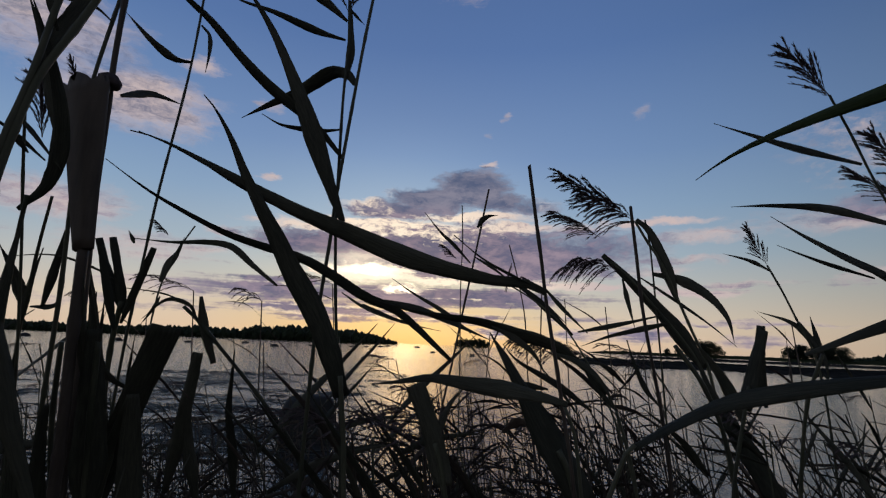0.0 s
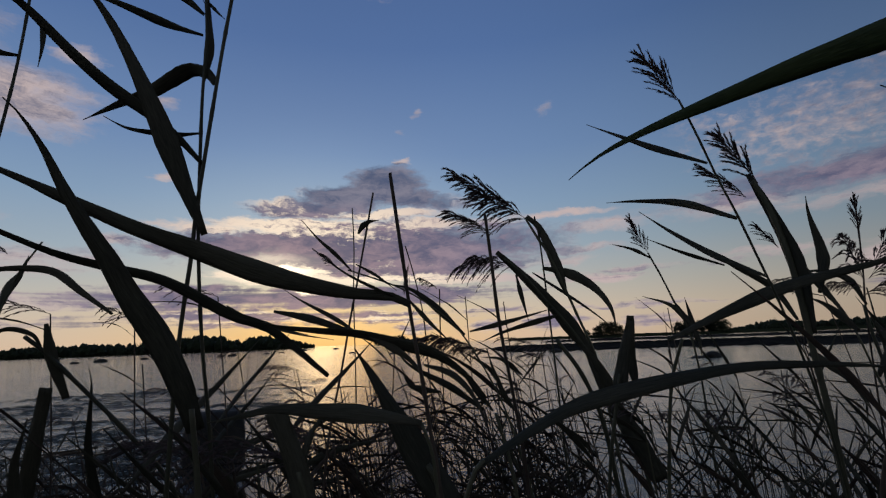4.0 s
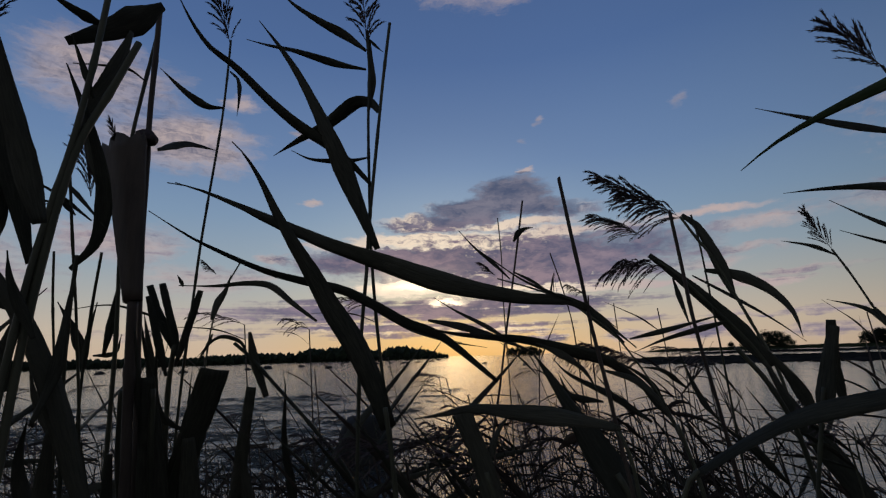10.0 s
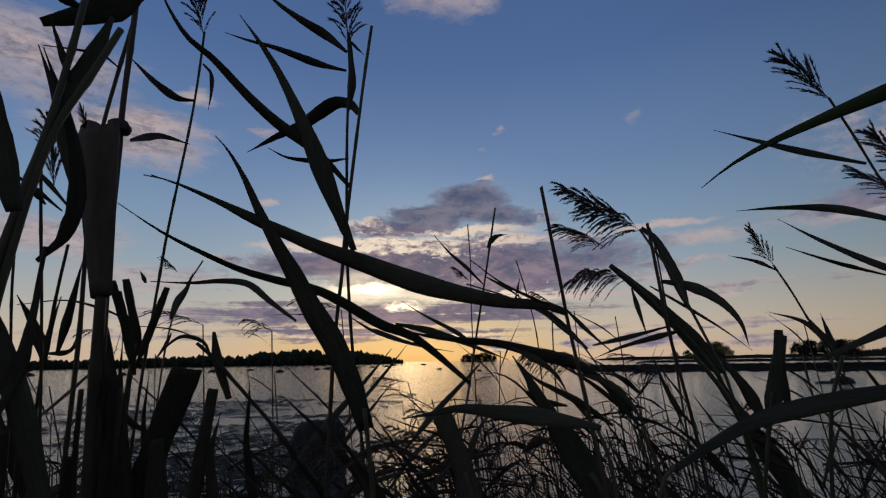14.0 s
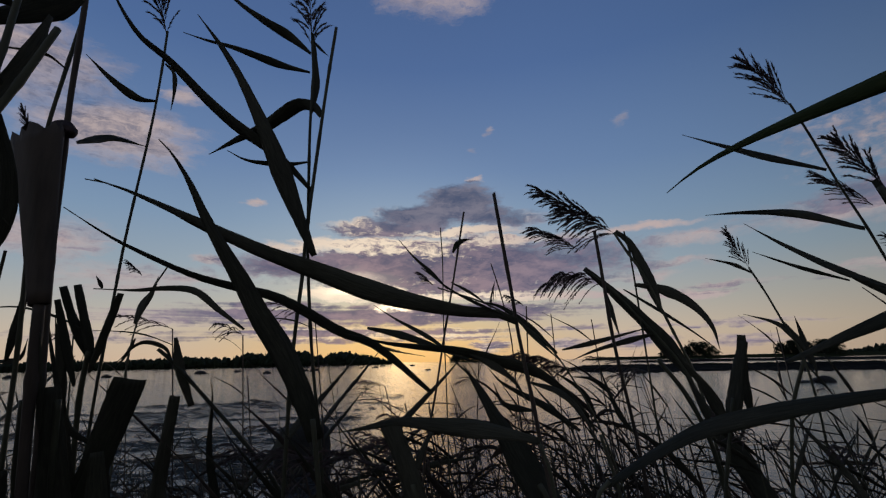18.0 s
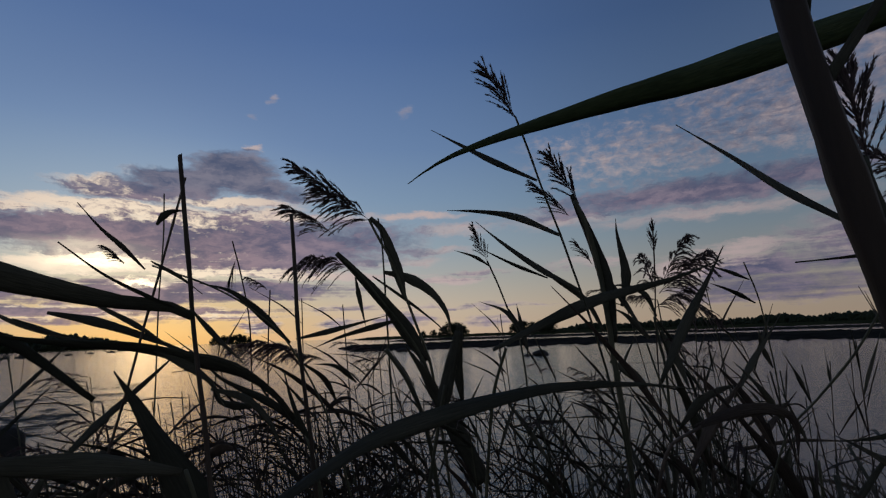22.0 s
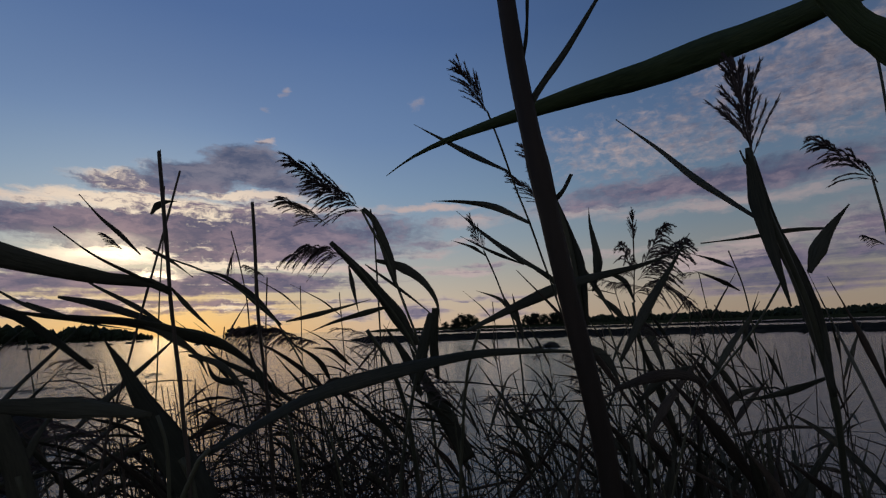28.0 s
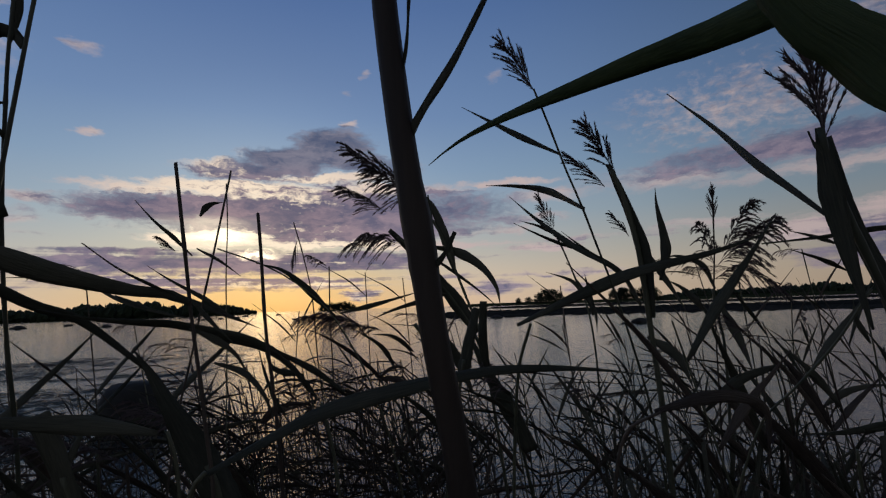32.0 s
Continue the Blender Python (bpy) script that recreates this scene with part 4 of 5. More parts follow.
leaf(r, [(-0.554, 1.175, 1.174), (-0.564, 1.170, 1.143), (-0.582, 1.162, 1.107)], 0.0090)
leaf_roll((-0.407, 0.592, 1.388), (-0.364, 0.574, 1.179), 0.0286, 0.0105, (-0.386, 0.601, 1.401), 0.0132, [(-0.364, 0.574, 1.179), (-0.361, 0.575, 1.117), (-0.359, 0.577, 1.059), (-0.355, 0.579, 0.987)])
r = reed("reed", "pair of dry stems rising past a rolled leaf", [(-0.395, 0.613, 1.603), (-0.394, 0.613, 1.524), (-0.394, 0.614, 1.441), (-0.391, 0.615, 1.355), (-0.389, 0.617, 1.267), (-0.385, 0.619, 1.184), (-0.381, 0.622, 1.105), (-0.375, 0.625, 1.018)], 0.0047, DRY, "reeds at the water's edge")
stalk(r, [(-0.400, 0.621, 1.574), (-0.408, 0.616, 1.484), (-0.414, 0.612, 1.406), (-0.416, 0.611, 1.331), (-0.413, 0.613, 1.245), (-0.408, 0.616, 1.144)], 0.0033, STEM)
leaf(r, [(-0.332, 0.523, 1.537), (-0.350, 0.511, 1.511), (-0.375, 0.492, 1.481), (-0.401, 0.471, 1.454)], 0.0328, twist=0.1, tip=0.75)
leaf(r, [(-0.344, 0.491, 1.478), (-0.353, 0.484, 1.424), (-0.365, 0.475, 1.383), (-0.374, 0.468, 1.336), (-0.379, 0.463, 1.299)], 0.0186)
leaf(r, [(-0.386, 0.534, 1.293), (-0.396, 0.526, 1.341), (-0.409, 0.517, 1.397), (-0.425, 0.503, 1.449)], 0.0150)
leaf(r, [(-0.383, 0.621, 1.392), (-0.381, 0.655, 1.413), (-0.376, 0.687, 1.430), (-0.363, 0.746, 1.445)], 0.0119)
leaf(r, [(-0.396, 0.601, 1.484), (-0.413, 0.588, 1.495), (-0.440, 0.569, 1.490), (-0.460, 0.553, 1.483)], 0.0051)
panicle(r, (-0.415, 0.587, 1.388), (-0.423, 0.581, 1.418), 0.5, 0.3)
leaf(r, [(-0.391, 0.530, 1.232), (-0.385, 0.535, 1.264), (-0.386, 0.534, 1.302)], 0.0111)
r = reed("reed", "dark reed with bent leaves standing on the bank", [(-0.418, 0.338, 1.423), (-0.419, 0.336, 1.338), (-0.423, 0.331, 1.282), (-0.427, 0.326, 1.226), (-0.429, 0.323, 1.182), (-0.428, 0.324, 1.129)], 0.0026, STEM, "reeds at the water's edge")
stalk(r, [(-0.488, 0.378, 1.459), (-0.483, 0.384, 1.355), (-0.481, 0.387, 1.257), (-0.480, 0.388, 1.193), (-0.478, 0.391, 1.122)], 0.0016, STEM)
stalk(r, [(-0.494, 0.369, 1.460), (-0.493, 0.371, 1.386), (-0.491, 0.374, 1.298), (-0.489, 0.376, 1.243)], 0.0017, DRY)
leaf(r, [(-0.409, 0.317, 1.229), (-0.402, 0.325, 1.250), (-0.392, 0.338, 1.270), (-0.370, 0.361, 1.289)], 0.0187)
leaf(r, [(-0.391, 0.338, 1.287), (-0.400, 0.328, 1.290), (-0.409, 0.317, 1.296), (-0.420, 0.301, 1.303)], 0.0144)
leaf(r, [(-0.430, 0.354, 1.339), (-0.433, 0.351, 1.354), (-0.430, 0.355, 1.372), (-0.421, 0.365, 1.372)], 0.0115)
leaf(r, [(-0.412, 0.405, 1.364), (-0.421, 0.395, 1.383), (-0.431, 0.384, 1.409), (-0.447, 0.365, 1.445)], 0.0098)
leaf(r, [(-0.411, 0.406, 1.310), (-0.424, 0.392, 1.338), (-0.440, 0.374, 1.365)], 0.0068)
leaf(r, [(-0.334, 0.395, 1.224), (-0.348, 0.383, 1.283), (-0.361, 0.371, 1.340), (-0.371, 0.360, 1.389), (-0.376, 0.356, 1.418)], 0.0201, root=0.5, tip=0.8)
leaf(r, [(-0.362, 0.475, 1.474), (-0.376, 0.464, 1.477), (-0.395, 0.449, 1.487), (-0.405, 0.439, 1.495)], 0.0120)
leaf(r, [(-0.356, 0.375, 1.185), (-0.374, 0.358, 1.196), (-0.391, 0.338, 1.212)], 0.0136)
r = reed("reed", "twin leaning reed stems on the bank", [(-0.351, 0.458, 1.498), (-0.355, 0.455, 1.412), (-0.361, 0.451, 1.330), (-0.368, 0.445, 1.260), (-0.374, 0.440, 1.199), (-0.378, 0.436, 1.132), (-0.382, 0.433, 1.058), (-0.384, 0.431, 0.978)], 0.0041, STEM, "reeds at the water's edge")
stalk(r, [(-0.325, 0.477, 1.453), (-0.341, 0.466, 1.389), (-0.356, 0.454, 1.328), (-0.364, 0.448, 1.267), (-0.369, 0.444, 1.199), (-0.373, 0.441, 1.132)], 0.0046, STEM)
panicle(r, (-0.491, 0.653, 1.340), (-0.505, 0.643, 1.433), 0.7, 0.4)
leaf(r, [(-0.352, 0.458, 1.376), (-0.360, 0.451, 1.403), (-0.371, 0.442, 1.440)], 0.0076)
leaf(r, [(-0.378, 0.488, 1.260), (-0.389, 0.480, 1.272), (-0.400, 0.471, 1.267)], 0.0058)
leaf(r, [(-0.361, 0.438, 1.131), (-0.377, 0.424, 1.180), (-0.381, 0.420, 1.208)], 0.0112)
leaf(r, [(-0.375, 0.465, 1.054), (-0.366, 0.472, 1.098), (-0.363, 0.475, 1.157), (-0.362, 0.476, 1.196)], 0.0131)
r = reed("reed", "slender reed with an upright seed head", [(0.652, 0.652, 1.502), (0.675, 0.648, 1.439), (0.701, 0.645, 1.364), (0.726, 0.640, 1.297), (0.748, 0.636, 1.230), (0.771, 0.632, 1.161), (0.799, 0.629, 1.067), (0.826, 0.628, 0.963), (0.849, 0.634, 0.849)], 0.0024, STEM, "reeds at the water's edge")
panicle(r, (0.654, 0.650, 1.495), (0.613, 0.681, 1.599), 1.0, 0.25)
leaf(r, [(0.703, 0.662, 1.394), (0.675, 0.751, 1.455), (0.647, 0.816, 1.506), (0.614, 0.878, 1.557)], 0.0132)
leaf(r, [(0.749, 0.663, 1.298), (0.755, 0.788, 1.360), (0.741, 0.900, 1.397), (0.719, 0.991, 1.419)], 0.0177)
leaf(r, [(0.785, 0.656, 1.197), (0.766, 0.735, 1.245), (0.741, 0.814, 1.308), (0.717, 0.875, 1.366)], 0.0131)
leaf(r, [(0.833, 0.788, 1.237), (0.781, 0.830, 1.268), (0.722, 0.872, 1.308)], 0.0091)
r = reed("reed", "sturdy reed with a dark tapering seed head", [(0.875, 0.736, 1.396), (0.890, 0.722, 1.336), (0.900, 0.711, 1.259), (0.906, 0.705, 1.173), (0.910, 0.701, 1.078), (0.915, 0.695, 0.962), (0.919, 0.691, 0.819)], 0.0067, STEM, "reeds at the water's edge")
panicle(r, (0.881, 0.730, 1.389), (0.844, 0.765, 1.503), 1.1, 0.3, 40)
panicle(r, (0.865, 0.746, 1.365), (0.815, 0.790, 1.440), 0.55, 0.3)
panicle(r, (0.892, 0.719, 1.260), (0.871, 0.740, 1.310), 0.55, 0.4)
leaf(r, [(0.913, 0.697, 1.101), (0.909, 0.702, 1.221), (0.894, 0.717, 1.310), (0.871, 0.740, 1.410)], 0.0310, tip=0.7)
leaf(r, [(0.926, 0.683, 1.171), (0.935, 0.673, 1.231), (0.929, 0.680, 1.318), (0.929, 0.680, 1.350)], 0.0196)
leaf(r, [(0.900, 0.711, 1.125), (0.878, 0.733, 1.187), (0.836, 0.772, 1.234), (0.796, 0.806, 1.281)], 0.0150)
leaf(r, [(0.909, 0.701, 1.234), (0.937, 0.671, 1.159), (0.952, 0.653, 1.111)], 0.0145)
leaf(r, [(0.905, 0.706, 1.066), (0.937, 0.671, 1.031), (0.952, 0.653, 0.974)], 0.0214)
r = reed("reed", "small far reed with a seed head", [(1.435, 1.792, 1.452), (1.467, 1.768, 1.352), (1.498, 1.744, 1.237), (1.530, 1.717, 1.113), (1.545, 1.704, 0.956), (1.550, 1.699, 0.769)], 0.0050, STEM, "reeds at the water's edge")
panicle(r, (1.435, 1.792, 1.452), (1.391, 1.825, 1.606), 0.8, 0.3)
leaf(r, [(1.446, 1.784, 1.425), (1.391, 1.825, 1.472), (1.313, 1.878, 1.508)], 0.0183)
leaf(r, [(1.538, 1.710, 1.124), (1.491, 1.749, 1.220), (1.400, 1.819, 1.270)], 0.0204)
leaf(r, [(1.547, 1.702, 1.075), (1.540, 1.708, 1.161), (1.529, 1.718, 1.253)], 0.0253)
leaf(r, [(1.501, 1.741, 1.230), (1.552, 1.698, 1.099), (1.556, 1.694, 1.003)], 0.0251)
r = reed("reed", "bushy reed heads with fluffy seed", [(1.204, 0.809, 1.155), (1.207, 0.806, 1.100), (1.212, 0.799, 1.032), (1.211, 0.801, 0.913), (1.208, 0.805, 0.798)], 0.0041, STEM, "reeds at the water's edge")
stalk(r, [(1.215, 0.794, 1.381), (1.213, 0.797, 1.311), (1.210, 0.801, 1.232), (1.206, 0.808, 1.148)], 0.0022, DRY)
panicle(r, (1.214, 0.796, 1.211), (1.274, 0.701, 1.330), 1.5, 1.0, 40)
panicle(r, (1.220, 0.787, 1.238), (1.255, 0.733, 1.368), 1.0, 0.8)
panicle(r, (1.209, 0.803, 1.211), (1.197, 0.820, 1.329), 1.0, 0.9)
panicle(r, (1.205, 0.808, 1.197), (1.175, 0.850, 1.222), 0.9, 1.1)
panicle(r, (1.227, 0.776, 1.209), (1.275, 0.699, 1.169), 1.2, 0.8)
panicle(r, (1.213, 0.797, 1.311), (1.215, 0.795, 1.387), 0.5, 0.2)
panicle(r, (1.207, 0.806, 1.176), (1.249, 0.742, 1.234), 1.2, 1.0)
leaf(r, [(1.207, 0.805, 1.155), (1.194, 0.824, 1.213), (1.163, 0.865, 1.238), (1.136, 0.898, 1.233)], 0.0146)
leaf(r, [(1.211, 0.800, 1.120), (1.228, 0.775, 1.045), (1.240, 0.756, 0.966)], 0.0237)
leaf(r, [(1.195, 0.822, 1.100), (1.167, 0.860, 1.158), (1.147, 0.885, 1.181)], 0.0205)
r = reed("reed", "tall reed with an upright bottlebrush seed head", [(0.568, 0.167, 1.248), (0.574, 0.167, 1.216), (0.583, 0.163, 1.179), (0.592, 0.158, 1.145), (0.601, 0.154, 1.111), (0.610, 0.153, 1.069), (0.618, 0.153, 1.027), (0.627, 0.158, 0.975)], 0.0031, STEM, "reeds at the water's edge")
panicle(r, (0.569, 0.166, 1.240), (0.567, 0.168, 1.323), 1.25, 0.15, 44)
leaf(r, [(0.568, 0.168, 1.249), (0.569, 0.166, 1.205), (0.571, 0.162, 1.164), (0.574, 0.155, 1.113)], 0.0144, tip=0.9)
leaf(r, [(0.609, 0.149, 1.041), (0.607, 0.154, 1.097), (0.604, 0.161, 1.141), (0.599, 0.171, 1.182), (0.596, 0.179, 1.249)], 0.0156, tip=0.75)
leaf(r, [(0.568, 0.168, 1.187), (0.586, 0.203, 1.216), (0.599, 0.237, 1.246), (0.615, 0.286, 1.297), (0.623, 0.344, 1.356)], 0.0077)
leaf(r, [(0.633, 0.142, 1.179), (0.622, 0.168, 1.181), (0.610, 0.196, 1.179), (0.590, 0.233, 1.178)], 0.0047)
leaf(r, [(0.598, 0.149, 1.140), (0.601, 0.141, 1.160), (0.604, 0.132, 1.175), (0.609, 0.119, 1.192)], 0.0126)
leaf(r, [(0.568, 0.168, 1.230), (0.566, 0.171, 1.239), (0.565, 0.173, 1.248)], 0.0030)
leaf(r, [(0.635, 0.163, 1.053), (0.627, 0.183, 1.043), (0.615, 0.207, 1.034), (0.605, 0.227, 1.030)], 0.0073)
stalk(r, [(0.663, 0.201, 1.139), (0.651, 0.224, 1.097), (0.637, 0.252, 1.058), (0.623, 0.275, 1.026)], 0.0014, STEM)
r = reed("reed", "reed with a drooping brown seed head", [(1.072, 0.246, 1.314), (1.074, 0.241, 1.224), (1.071, 0.249, 1.089), (1.068, 0.258, 0.975)], 0.0021, STEM, "reeds at the water's edge")
panicle(r, (1.074, 0.241, 1.302), (1.054, 0.300, 1.398), 1.2, 0.6)
panicle(r, (1.072, 0.246, 1.207), (1.066, 0.266, 1.228), 0.6, 0.8)
r = reed("reed", "long green reed leaf hanging overhead", [(0.638, 0.104, 1.403), (0.639, 0.095, 1.328), (0.638, 0.097, 1.216), (0.638, 0.108, 1.116)], 0.0013, STEM, "reeds at the water's edge")
leaf(r, [(0.701, 0.052, 1.408), (0.721, 0.083, 1.420), (0.738, 0.117, 1.429), (0.751, 0.151, 1.440), (0.765, 0.220, 1.452), (0.767, 0.296, 1.464), (0.755, 0.381, 1.470), (0.721, 0.485, 1.476), (0.676, 0.571, 1.471), (0.616, 0.655, 1.457), (0.565, 0.711, 1.438), (0.531, 0.744, 1.418), (0.499, 0.773, 1.391)], 0.0451, mat=GREEN, twist=0.12)
r = reed("reed", "long arched reed leaf low over the water", [(0.177, 0.369, 1.023), (0.170, 0.371, 1.015)], 0.0023, STEM, "reeds at the water's edge")
leaf(r, [(0.175, 0.369, 1.020), (0.212, 0.378, 1.035), (0.258, 0.381, 1.053), (0.306, 0.376, 1.064), (0.354, 0.365, 1.073), (0.401, 0.349, 1.080), (0.444, 0.330, 1.081), (0.483, 0.308, 1.079), (0.516, 0.288, 1.074)], 0.0158)
r = reed("reed", "wide dark reed leaf crossing overhead", [(0.291, -0.010, 1.156), (0.291, -0.012, 1.144), (0.291, -0.011, 1.125)], 0.0007, STEM, "reeds at the water's edge")
leaf(r, [(0.281, -0.014, 1.154), (0.280, -0.011, 1.160), (0.279, -0.008, 1.166), (0.277, -0.004, 1.172), (0.275, -0.001, 1.179), (0.273, 0.002, 1.185)], 0.0081, tip=0.5, mat=GREEN, twist=0.05)
r = reed("reed", "thick dark reed stalk standing very close", [(0.244, 0.086, 1.240), (0.245, 0.085, 1.221), (0.247, 0.084, 1.198), (0.249, 0.082, 1.176), (0.252, 0.080, 1.153), (0.254, 0.077, 1.129), (0.257, 0.075, 1.108), (0.259, 0.072, 1.086), (0.261, 0.070, 1.067), (0.262, 0.069, 1.052)], 0.0047, STALK, "reeds at the water's edge")
leaf(r, [(0.249, 0.082, 1.182), (0.253, 0.078, 1.190), (0.260, 0.072, 1.202), (0.268, 0.062, 1.220)], 0.0027, root=1, tip=0.6)
leaf(r, [(0.252, 0.079, 1.146), (0.255, 0.077, 1.148), (0.257, 0.075, 1.151), (0.259, 0.073, 1.156)], 0.0018, root=1, tip=0.6)
leaf(r, [(0.248, 0.083, 1.196), (0.250, 0.081, 1.211), (0.251, 0.080, 1.229)], 0.0015, root=1, tip=0.6)
r = reed("reed", "curved broad reed leaf bending over", [(-0.380, 0.500, 1.220), (-0.392, 0.515, 1.161), (-0.403, 0.534, 1.085), (-0.409, 0.554, 0.999)], 0.0027, STEM, "reeds at the water's edge", cut=0, category="reed")
leaf(r, [(-0.389, 0.504, 1.206), (-0.358, 0.495, 1.235), (-0.348, 0.481, 1.289), (-0.359, 0.468, 1.349), (-0.382, 0.455, 1.414)], 0.0164)
leaf(r, [(-0.396, 0.483, 1.301), (-0.380, 0.485, 1.285), (-0.347, 0.491, 1.246)], 0.0055)
stalk(r, [(-0.385, 0.481, 1.306), (-0.385, 0.497, 1.236), (-0.384, 0.514, 1.161), (-0.387, 0.545, 1.031)], 0.0019, STEM)
r = reed("reed", "cluster of cut reed leaves by the water", [(-0.437, 0.803, 1.137), (-0.450, 0.819, 1.070), (-0.459, 0.840, 0.985), (-0.464, 0.856, 0.918)], 0.0051, STEM, "reeds at the water's edge", cut=0, category="reed")
leaf(r, [(-0.435, 0.806, 1.120), (-0.462, 0.793, 1.188), (-0.475, 0.784, 1.232)], 0.0145, tip=0.3)
leaf(r, [(-0.431, 0.808, 1.111), (-0.441, 0.795, 1.171), (-0.453, 0.781, 1.234)], 0.0145, tip=0.3)
leaf(r, [(-0.437, 0.811, 1.103), (-0.406, 0.790, 1.178), (-0.389, 0.779, 1.220)], 0.0128, tip=0.3)
leaf(r, [(-0.476, 0.829, 1.036), (-0.480, 0.810, 1.121), (-0.487, 0.795, 1.189)], 0.0170)
leaf(r, [(-0.560, 0.816, 1.123), (-0.540, 0.799, 1.190), (-0.520, 0.780, 1.265)], 0.0145)
leaf(r, [(-0.441, 0.796, 1.166), (-0.484, 0.795, 1.187), (-0.544, 0.796, 1.203), (-0.622, 0.804, 1.198)], 0.0043)
leaf(r, [(-0.579, 0.818, 1.123), (-0.540, 0.814, 1.127), (-0.527, 0.806, 1.156)], 0.0085)
r = reed("reed", "thick blunt reed leaf cut off short", [(-0.308, 0.614, 1.017), (-0.320, 0.622, 0.986), (-0.330, 0.630, 0.956)], 0.0075, STEM, "reeds at the water's edge", cut=0, category="reed")
leaf(r, [(-0.362, 0.653, 0.870), (-0.327, 0.630, 0.956), (-0.299, 0.611, 1.026), (-0.269, 0.592, 1.098)], 0.0387, tip=0.06, twist=0.05)
r = reed("reed", "bent reed with a hanging leaf", [(-0.428, 1.006, 1.144), (-0.401, 1.010, 1.120), (-0.341, 1.020, 1.054), (-0.265, 1.034, 0.967), (-0.200, 1.049, 0.880)], 0.0049, STEM, "reeds at the water's edge", cut=0, category="reed")
leaf(r, [(-0.395, 0.999, 1.165), (-0.387, 1.011, 1.109), (-0.365, 1.026, 1.036)], 0.0194, tip=0.4)
leaf(r, [(-0.401, 1.010, 1.120), (-0.417, 1.005, 1.147), (-0.461, 1.006, 1.156), (-0.510, 1.019, 1.117)], 0.0097)
leaf(r, [(-0.312, 1.090, 0.744), (-0.320, 1.063, 0.862), (-0.331, 1.044, 0.947), (-0.325, 1.019, 1.054), (-0.328, 1.011, 1.086)], 0.0194)
leaf(r, [(-0.452, 1.093, 0.779), (-0.429, 1.067, 0.886), (-0.413, 1.045, 0.971), (-0.396, 1.024, 1.056)], 0.0302, tip=0.4)
leaf(r, [(-0.526, 1.104, 0.760), (-0.528, 1.072, 0.899), (-0.533, 1.050, 0.995), (-0.521, 1.027, 1.091)], 0.0173)
r = reed("reed", "short brown reed with a small seed head", [(0.400, 1.373, 1.260), (0.407, 1.409, 1.103), (0.422, 1.452, 0.914), (0.429, 1.492, 0.740)], 0.0024, DRY, "reeds at the water's edge", cut=0, category="reed")
panicle(r, (0.392, 1.373, 1.261), (0.344, 1.368, 1.301), 0.4, 0.9)
panicle(r, (0.480, 1.403, 1.101), (0.335, 1.406, 1.144), 0.8, 0.9)
panicle(r, (0.560, 1.404, 1.068), (0.463, 1.403, 1.109), 0.8, 0.9)
leaf(r, [(0.608, 1.430, 0.941), (0.560, 1.415, 1.020), (0.463, 1.408, 1.086)], 0.0159)
leaf(r, [(0.656, 1.411, 1.002), (0.592, 1.405, 1.051), (0.528, 1.409, 1.061)], 0.0159)
r = reed("reed", "thin arched reed with narrow leaves", [(1.717, 0.835, 1.321), (1.763, 0.829, 1.211), (1.794, 0.833, 1.101), (1.837, 0.844, 0.918), (1.889, 0.881, 0.589)], 0.0027, STEM, "reeds at the water's edge", cut=0, category="reed")
leaf(r, [(1.757, 0.837, 1.193), (1.691, 0.869, 1.232), (1.627, 0.904, 1.262)], 0.0164)
leaf(r, [(1.736, 0.834, 1.266), (1.672, 0.868, 1.296), (1.615, 0.899, 1.316)], 0.0127)
leaf(r, [(1.817, 0.842, 0.991), (1.780, 0.849, 1.065), (1.769, 0.844, 1.120)], 0.0164)
r = reed("reed", "grey withered leaf bent over", [(0.544, 0.308, 1.038), (0.521, 0.327, 1.019), (0.516, 0.345, 0.951)], 0.0020, DRY, "reeds at the water's edge", cut=0, category="reed")
leaf(r, [(0.540, 0.311, 1.038), (0.573, 0.288, 1.050), (0.598, 0.273, 1.051), (0.615, 0.264, 1.041), (0.621, 0.268, 1.001)], 0.0125, mat=DRYLEAF)
r = reed("reed", "leaning reeds with blown leaves", [(0.126, 1.148, 1.281), (0.227, 1.094, 1.237), (0.299, 1.059, 1.189), (0.362, 1.034, 1.124), (0.440, 1.016, 0.974), (0.490, 1.019, 0.813)], 0.0023, STEM, "reeds at the water's edge", cut=0, category="reed")
leaf(r, [(0.367, 1.031, 1.122), (0.299, 1.058, 1.195), (0.257, 1.077, 1.228), (0.207, 1.105, 1.244)], 0.0170)
leaf(r, [(0.376, 1.024, 1.129), (0.439, 0.982, 1.144), (0.526, 0.922, 1.169)], 0.0114)
leaf(r, [(-0.045, 1.272, 1.197), (0.035, 1.226, 1.177), (0.105, 1.188, 1.151), (0.216, 1.129, 1.102)], 0.0205)
leaf(r, [(-0.103, 1.310, 1.188), (-0.032, 1.273, 1.157), (0.038, 1.233, 1.137)], 0.0091)
leaf(r, [(-0.164, 1.342, 1.219), (-0.103, 1.311, 1.182), (-0.002, 1.256, 1.144), (0.097, 1.199, 1.123)], 0.0102)
leaf(r, [(0.166, 1.157, 1.121), (0.104, 1.185, 1.168), (0.023, 1.226, 1.217), (-0.029, 1.250, 1.253)], 0.0114)
r = reed("reed", "thin brown reed with a bent tip", [(0.303, 1.375, 1.385), (0.328, 1.378, 1.296), (0.354, 1.387, 1.177), (0.372, 1.413, 0.999), (0.408, 1.446, 0.733)], 0.0022, DRY, "reeds at the water's edge", cut=0, category="reed")
panicle(r, (0.312, 1.380, 1.333), (0.303, 1.397, 1.282), 0.4, 0.9)
